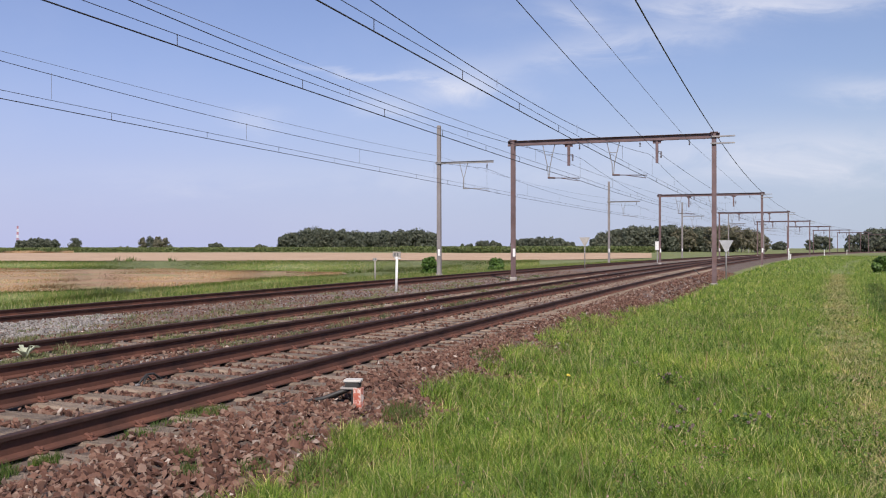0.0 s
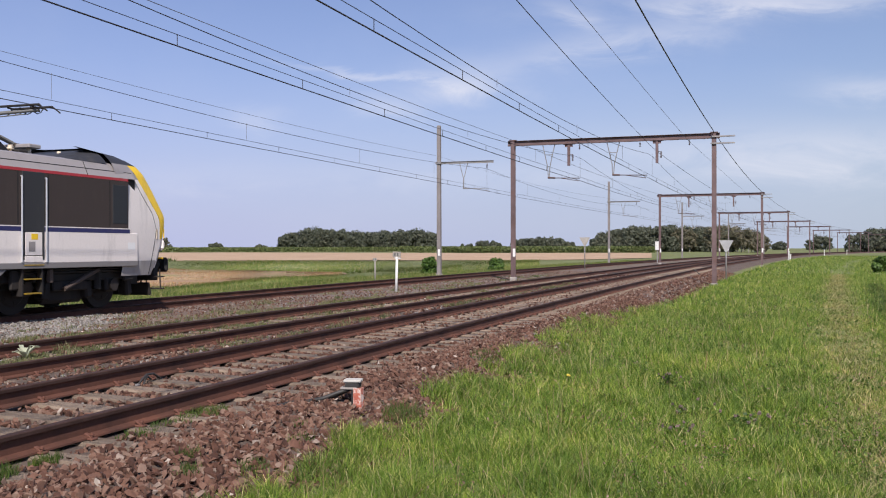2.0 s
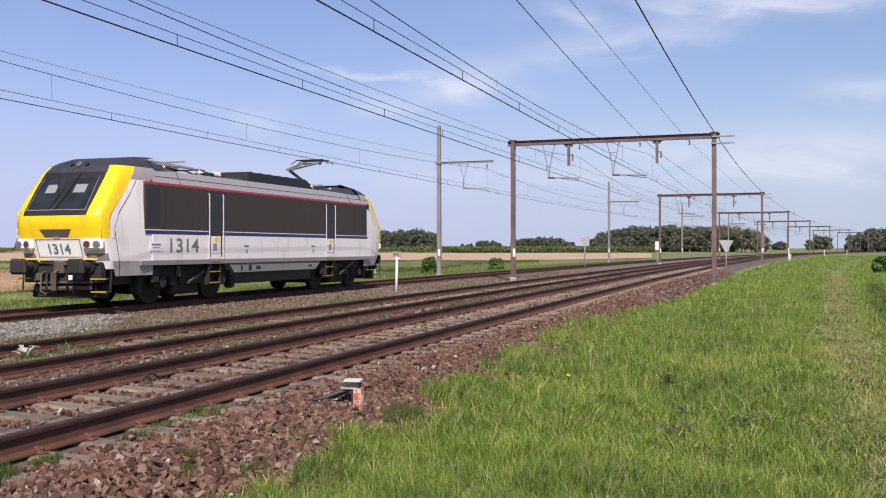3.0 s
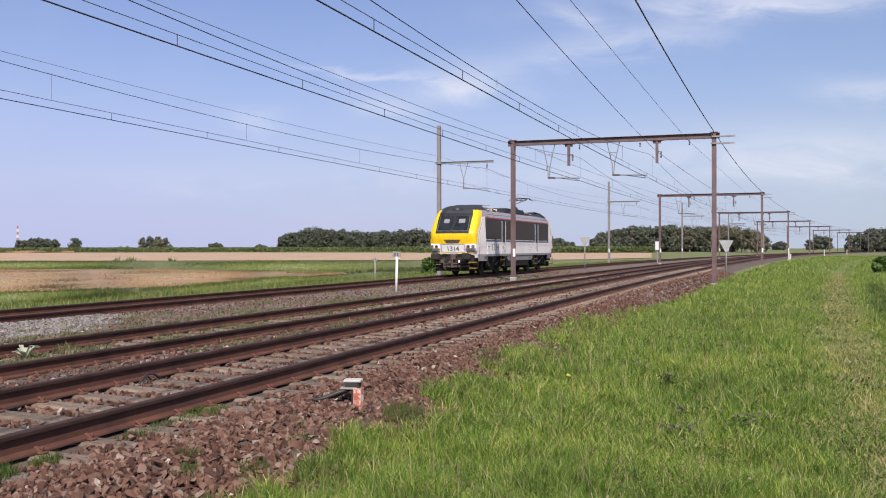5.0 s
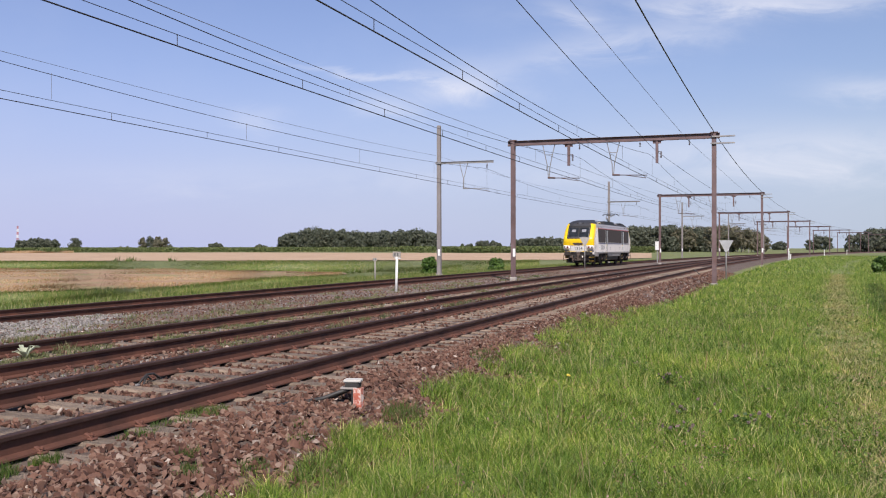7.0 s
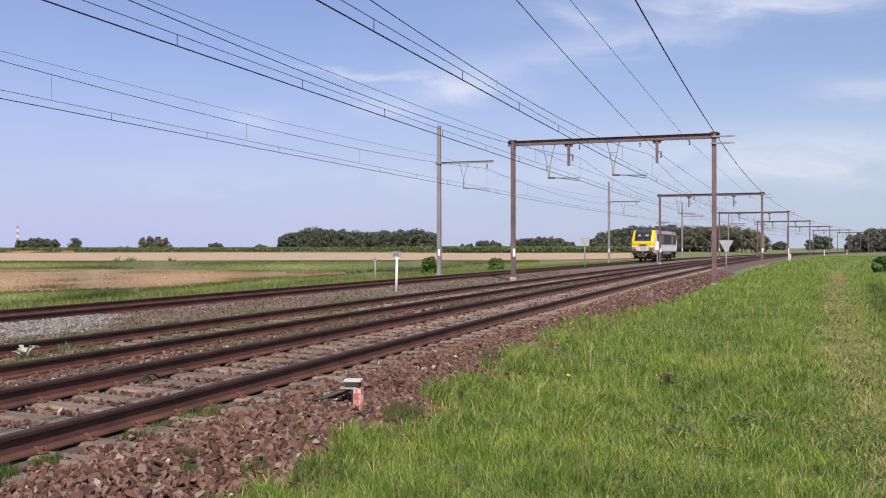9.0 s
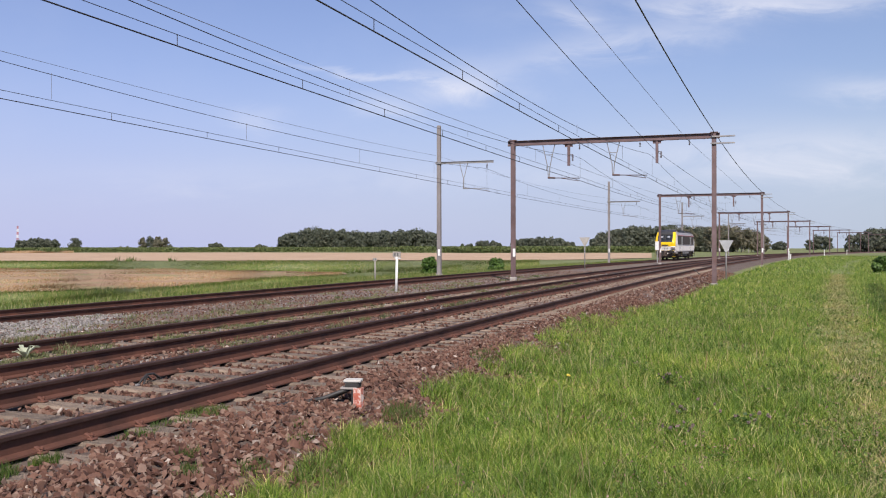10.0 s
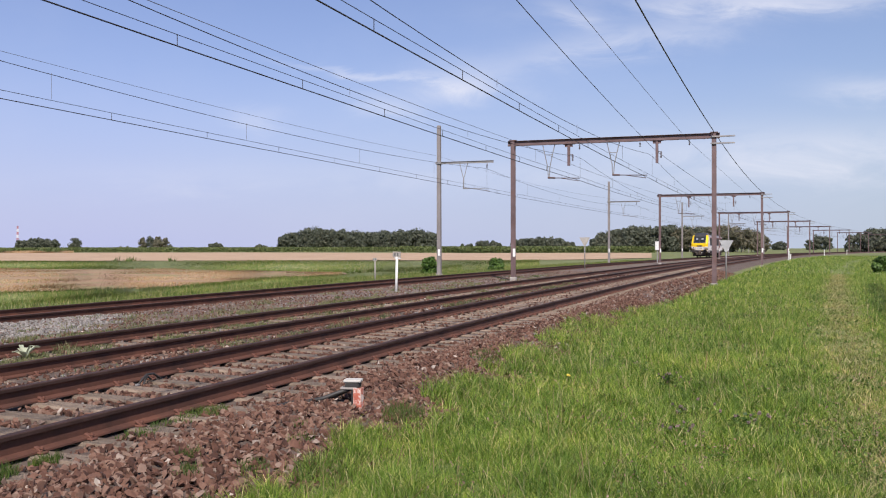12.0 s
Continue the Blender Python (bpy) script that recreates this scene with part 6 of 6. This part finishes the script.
def build_triangle_sign(s, d, z0, height, size, face, label, turn=0.0):
    t = thing("triangle_sign", stand(s, d, z0, turn), label, "rail sign", "rail signs")
    part("pole", add_rod(bmesh.new(), (0, 0, -0.4), (0, 0, height), 0.04, 8), M_STEEL_GREY, t, smooth=True)
    bm = bmesh.new()
    h = size * 0.80
    pts = [(-size / 2, height + 0.04), (size / 2, height + 0.04), (0.05, height - h), (-0.05, height - h)]
    a = [bm.verts.new((x, -0.05, z)) for x, z in pts]
    b = [bm.verts.new((x, -0.07, z)) for x, z in pts]
    bm.faces.new(a)
    bm.faces.new(b[::-1])
    for i in range(4):
        j = (i + 1) % 4
        bm.faces.new((a[j], a[i], b[i], b[j]))
    bmesh.ops.recalc_face_normals(bm, faces=bm.faces)
    part("plate", bm, face, t)
    for z in (height - 0.15, height - 0.4):
        part("clamp", add_box(bmesh.new(), (0.14, 0.09, 0.05), pose(0, -0.02, z), 0.006), M_STEEL_GREY, t)
    return t


def build_radio_mast():
    """A lattice mast, striped red and white, far off."""
    t = thing("radio_mast", Matrix.Translation(out(1500, -0.4405)), "distant red and white lattice radio mast", "radio mast")
    for k in range(8):
        z0, z1 = 4.7 * k, 4.7 * (k + 1)
        bm = bmesh.new()
        r0, r1 = 1.5 - 0.09 * k, 1.41 - 0.09 * k
        c = [(1, 1), (-1, 1), (-1, -1), (1, -1)]
        for i in range(4):
            a, b = c[i], c[(i + 1) % 4]
            add_rod(bm, (a[0] * r0, a[1] * r0, z0), (a[0] * r1, a[1] * r1, z1), 0.22, 4)
            add_rod(bm, (a[0] * r0, a[1] * r0, z0), (b[0] * r1, b[1] * r1, z1), 0.13, 4)
            add_rod(bm, (b[0] * r0, b[1] * r0, z0), (a[0] * r1, a[1] * r1, z1), 0.13, 4)
        part("lattice_section", bm, M_WHITE if k % 2 == 0 else M_MAST_RED, t)
    return t


M_MAST_RED = surface("mast_red", [(0.3, (0.42, 0.12, 0.10)), (0.7, (0.52, 0.17, 0.14))], 0.3, 0.7, relief=0)

build_trackside_box()


def build_cable_loop():
    t = thing("cable_loop", stand(9.05, 6.42, -0.13), "bent dark bonding cable arching beside the rail", "cable")
    tube_path("strand", [(0.02, -0.26, 0.0), (0.03, -0.20, 0.055), (0.0, -0.08, 0.085), (-0.03, 0.08, 0.075), (-0.06, 0.22, 0.02), (-0.05, 0.30, -0.05)], 0.013, M_CABLE, t, 7)
    tube_path("strand", [(-0.03, -0.10, -0.04), (-0.05, -0.04, 0.03), (-0.08, 0.05, 0.045), (-0.10, 0.14, 0.0), (-0.09, 0.18, -0.05)], 0.012, M_CABLE, t, 7)
    part("lug", add_box(bmesh.new(), (0.03, 0.06, 0.022), pose(0.02, -0.27, 0.0), 0.005), M_STEEL_GREY, t)


def build_dandelion(f, tan):
    t = thing("dandelion", Matrix.Translation(out(f, tan)), "small yellow dandelion flower standing in the grass", "flower")
    part("stem", add_rod(bmesh.new(), (0, 0, -0.02), (0.02, 0.0, 0.20), 0.004, 5), M_TUFT, t)
    bm = bmesh.new()
    for k in range(3):
        bmesh.ops.create_cone(bm, cap_ends=True, segments=12, radius1=0.010, radius2=0.030 - 0.007 * k, depth=0.012, matrix=pose(0.02, 0, 0.205 + 0.007 * k, 12 * k, 9, 30 * k))
    part("flower_head", bm, M_DANDELION, t, "bright yellow flower head")


M_DANDELION = surface("dandelion_petals", [(0.3, (0.78, 0.60, 0.06)), (0.7, (0.86, 0.70, 0.10))], 40, 0.7, relief=0.1)
M_CLOVER_HEAD = leafy("clover_heads", [(0.0, (0.19, 0.12, 0.13)), (0.6, (0.27, 0.18, 0.19)), (1.0, (0.34, 0.25, 0.25))], trans=0.15)


def build_weed_clump(f, tan, width, height, seed):
    """A dark leafy weed with dull purple heads."""
    rng = np.random.default_rng(seed)
    t = thing("weed_clump", Matrix.Translation(out(f, tan)), "dark leafy weed with dull purple flower heads in the grass", "weed", "weed clumps")
    bm = bmesh.new()
    tips = []
    for k in range(9):
        a, q = rng.uniform(0, 6.28), width * rng.uniform(0.15, 0.5)
        tip = (q * math.cos(a), q * math.sin(a), height * rng.uniform(0.7, 1.15))
        tips.append(tip)
        add_rod(bm, (0.2 * tip[0], 0.2 * tip[1], -0.02), tip, 0.004, 4)
    part("stems", bm, M_TUFT, t)
    c, r = crown_lumps(rng, height * 0.8, width, 0.0, 12)
    v, fc = leaf_quads(rng, c, r * 1.2, 22, 0.014)
    raw_mesh("foliage", v, fc, M_HERB).parent = t
    v, fc = leaf_quads(rng, np.array(tips), np.full((9, 3), 0.014), 14, 0.009)
    heads = tagged(raw_mesh("flower_heads", v, fc, M_CLOVER_HEAD), "dull purple flower heads", kind="stuff")
    heads.parent = t


def build_bent_rod(f, tan):
    t = thing("bent_rod", Matrix.Translation(out(f, tan)), "dark bent steel rod sticking out of the ballast", "rod")
    tube_path("bar", [(0.10, 0, -0.10), (0.0, 0, 0.10), (-0.16, 0, 0.26), (-0.36, 0, 0.36)], 0.028, M_CABLE, t, 7)


build_cable_loop()
build_dandelion(12.3, 0.128)
for i, (f, tan, wd, hg) in enumerate(((10.0, 0.262, 0.62, 0.20), (9.4, 0.315, 0.5, 0.19), (12.6, 0.235, 0.42, 0.18), (9.0, 0.245, 0.40, 0.17))):
    build_weed_clump(f, tan, wd, hg, 300 + i)
build_bent_rod(54.5, 0.2655)
build_marker_post(35.0, 13.95, -0.34, 1.36, 1.6, True, "leaning white marker post with a small board between the tracks")
build_marker_post(60.0, 26.0, -0.90, 1.42, 0, False, "pale concrete marker post with a board in the verge")
build_triangle_sign(57.6, 2.9, -0.25, 2.0, 0.80, M_SIGN_BACK, "grey triangular speed sign on a steel pole", 8)
build_triangle_sign(74.0, 14.6, -0.20, 2.36, 0.82, M_SIGN_CREAM, "cream triangular speed sign on a thin pole", 8)
for s, d, z, h in ((150.0, 2.5, -0.45, 1.25), (165, 3.2, -0.45, 0.75), (240, 6.9 - 4.6, -0.45, 1.4), (300, 2.0, -0.45, 1.2)):
    t = thing("marker_post", stand(s, d, z), "short white trackside marker post", "marker post", "marker posts")
    part("post", add_rod(bmesh.new(), (0, 0, -0.1), (0, 0, h), 0.09, 8, 0.08), M_WHITE, t)
    part("cap", add_box(bmesh.new(), (0.30, 0.2, 0.14), pose(0, 0, h), 0.02), M_WHITE, t)


def build_cabinet():
    t = thing("signal_cabinet", stand(112.0, 14.9, -0.34), "white relay cabinet on a stand beside the track", "cabinet")
    part("stand", add_box(bmesh.new(), (0.12, 0.12, 1.6), pose(0, 0, 0.7), 0.01), M_STEEL_GREY, t)
    part("case", add_box(bmesh.new(), (0.45, 0.35, 0.95), pose(0, 0, 1.95), 0.02), M_WHITE, t)
    part("door", add_box(bmesh.new(), (0.39, 0.02, 0.86), pose(0, -0.18, 1.95), 0.006), M_WHITE, t)
    part("roof", add_box(bmesh.new(), (0.52, 0.42, 0.05), pose(0, 0, 2.45), 0.01), M_WHITE, t)


build_cabinet()
build_radio_mast()
build_sleepers()


# ---------------------------------------------------------------- what moves
def motions():
    times = [0.0, 2.0, 2.5, 2.8, 3.2, 5.0, 6.0, 7.0, 9.0, 10.5, 12.0]
    places = [-15.85, 13.85, 21.27, 25.75, 31.77, 59.14, 74.85, 90.75, 122.8, 146.5, 170.1]

    def centre(t):
        return float(np.interp(t, times, places))

    walk(loco, [(t, stand(centre(t), D_FAR, Z_FAR + 0.011)) for t in np.arange(0, 12.01, 0.5)])
    for w, y in wheels:
        walk(w, [(t, pose(0, y, 0.575, -math.degrees((centre(t) - centre(0)) / 0.575))) for t in np.arange(0, 12.001, 1 / 30)])


motions()
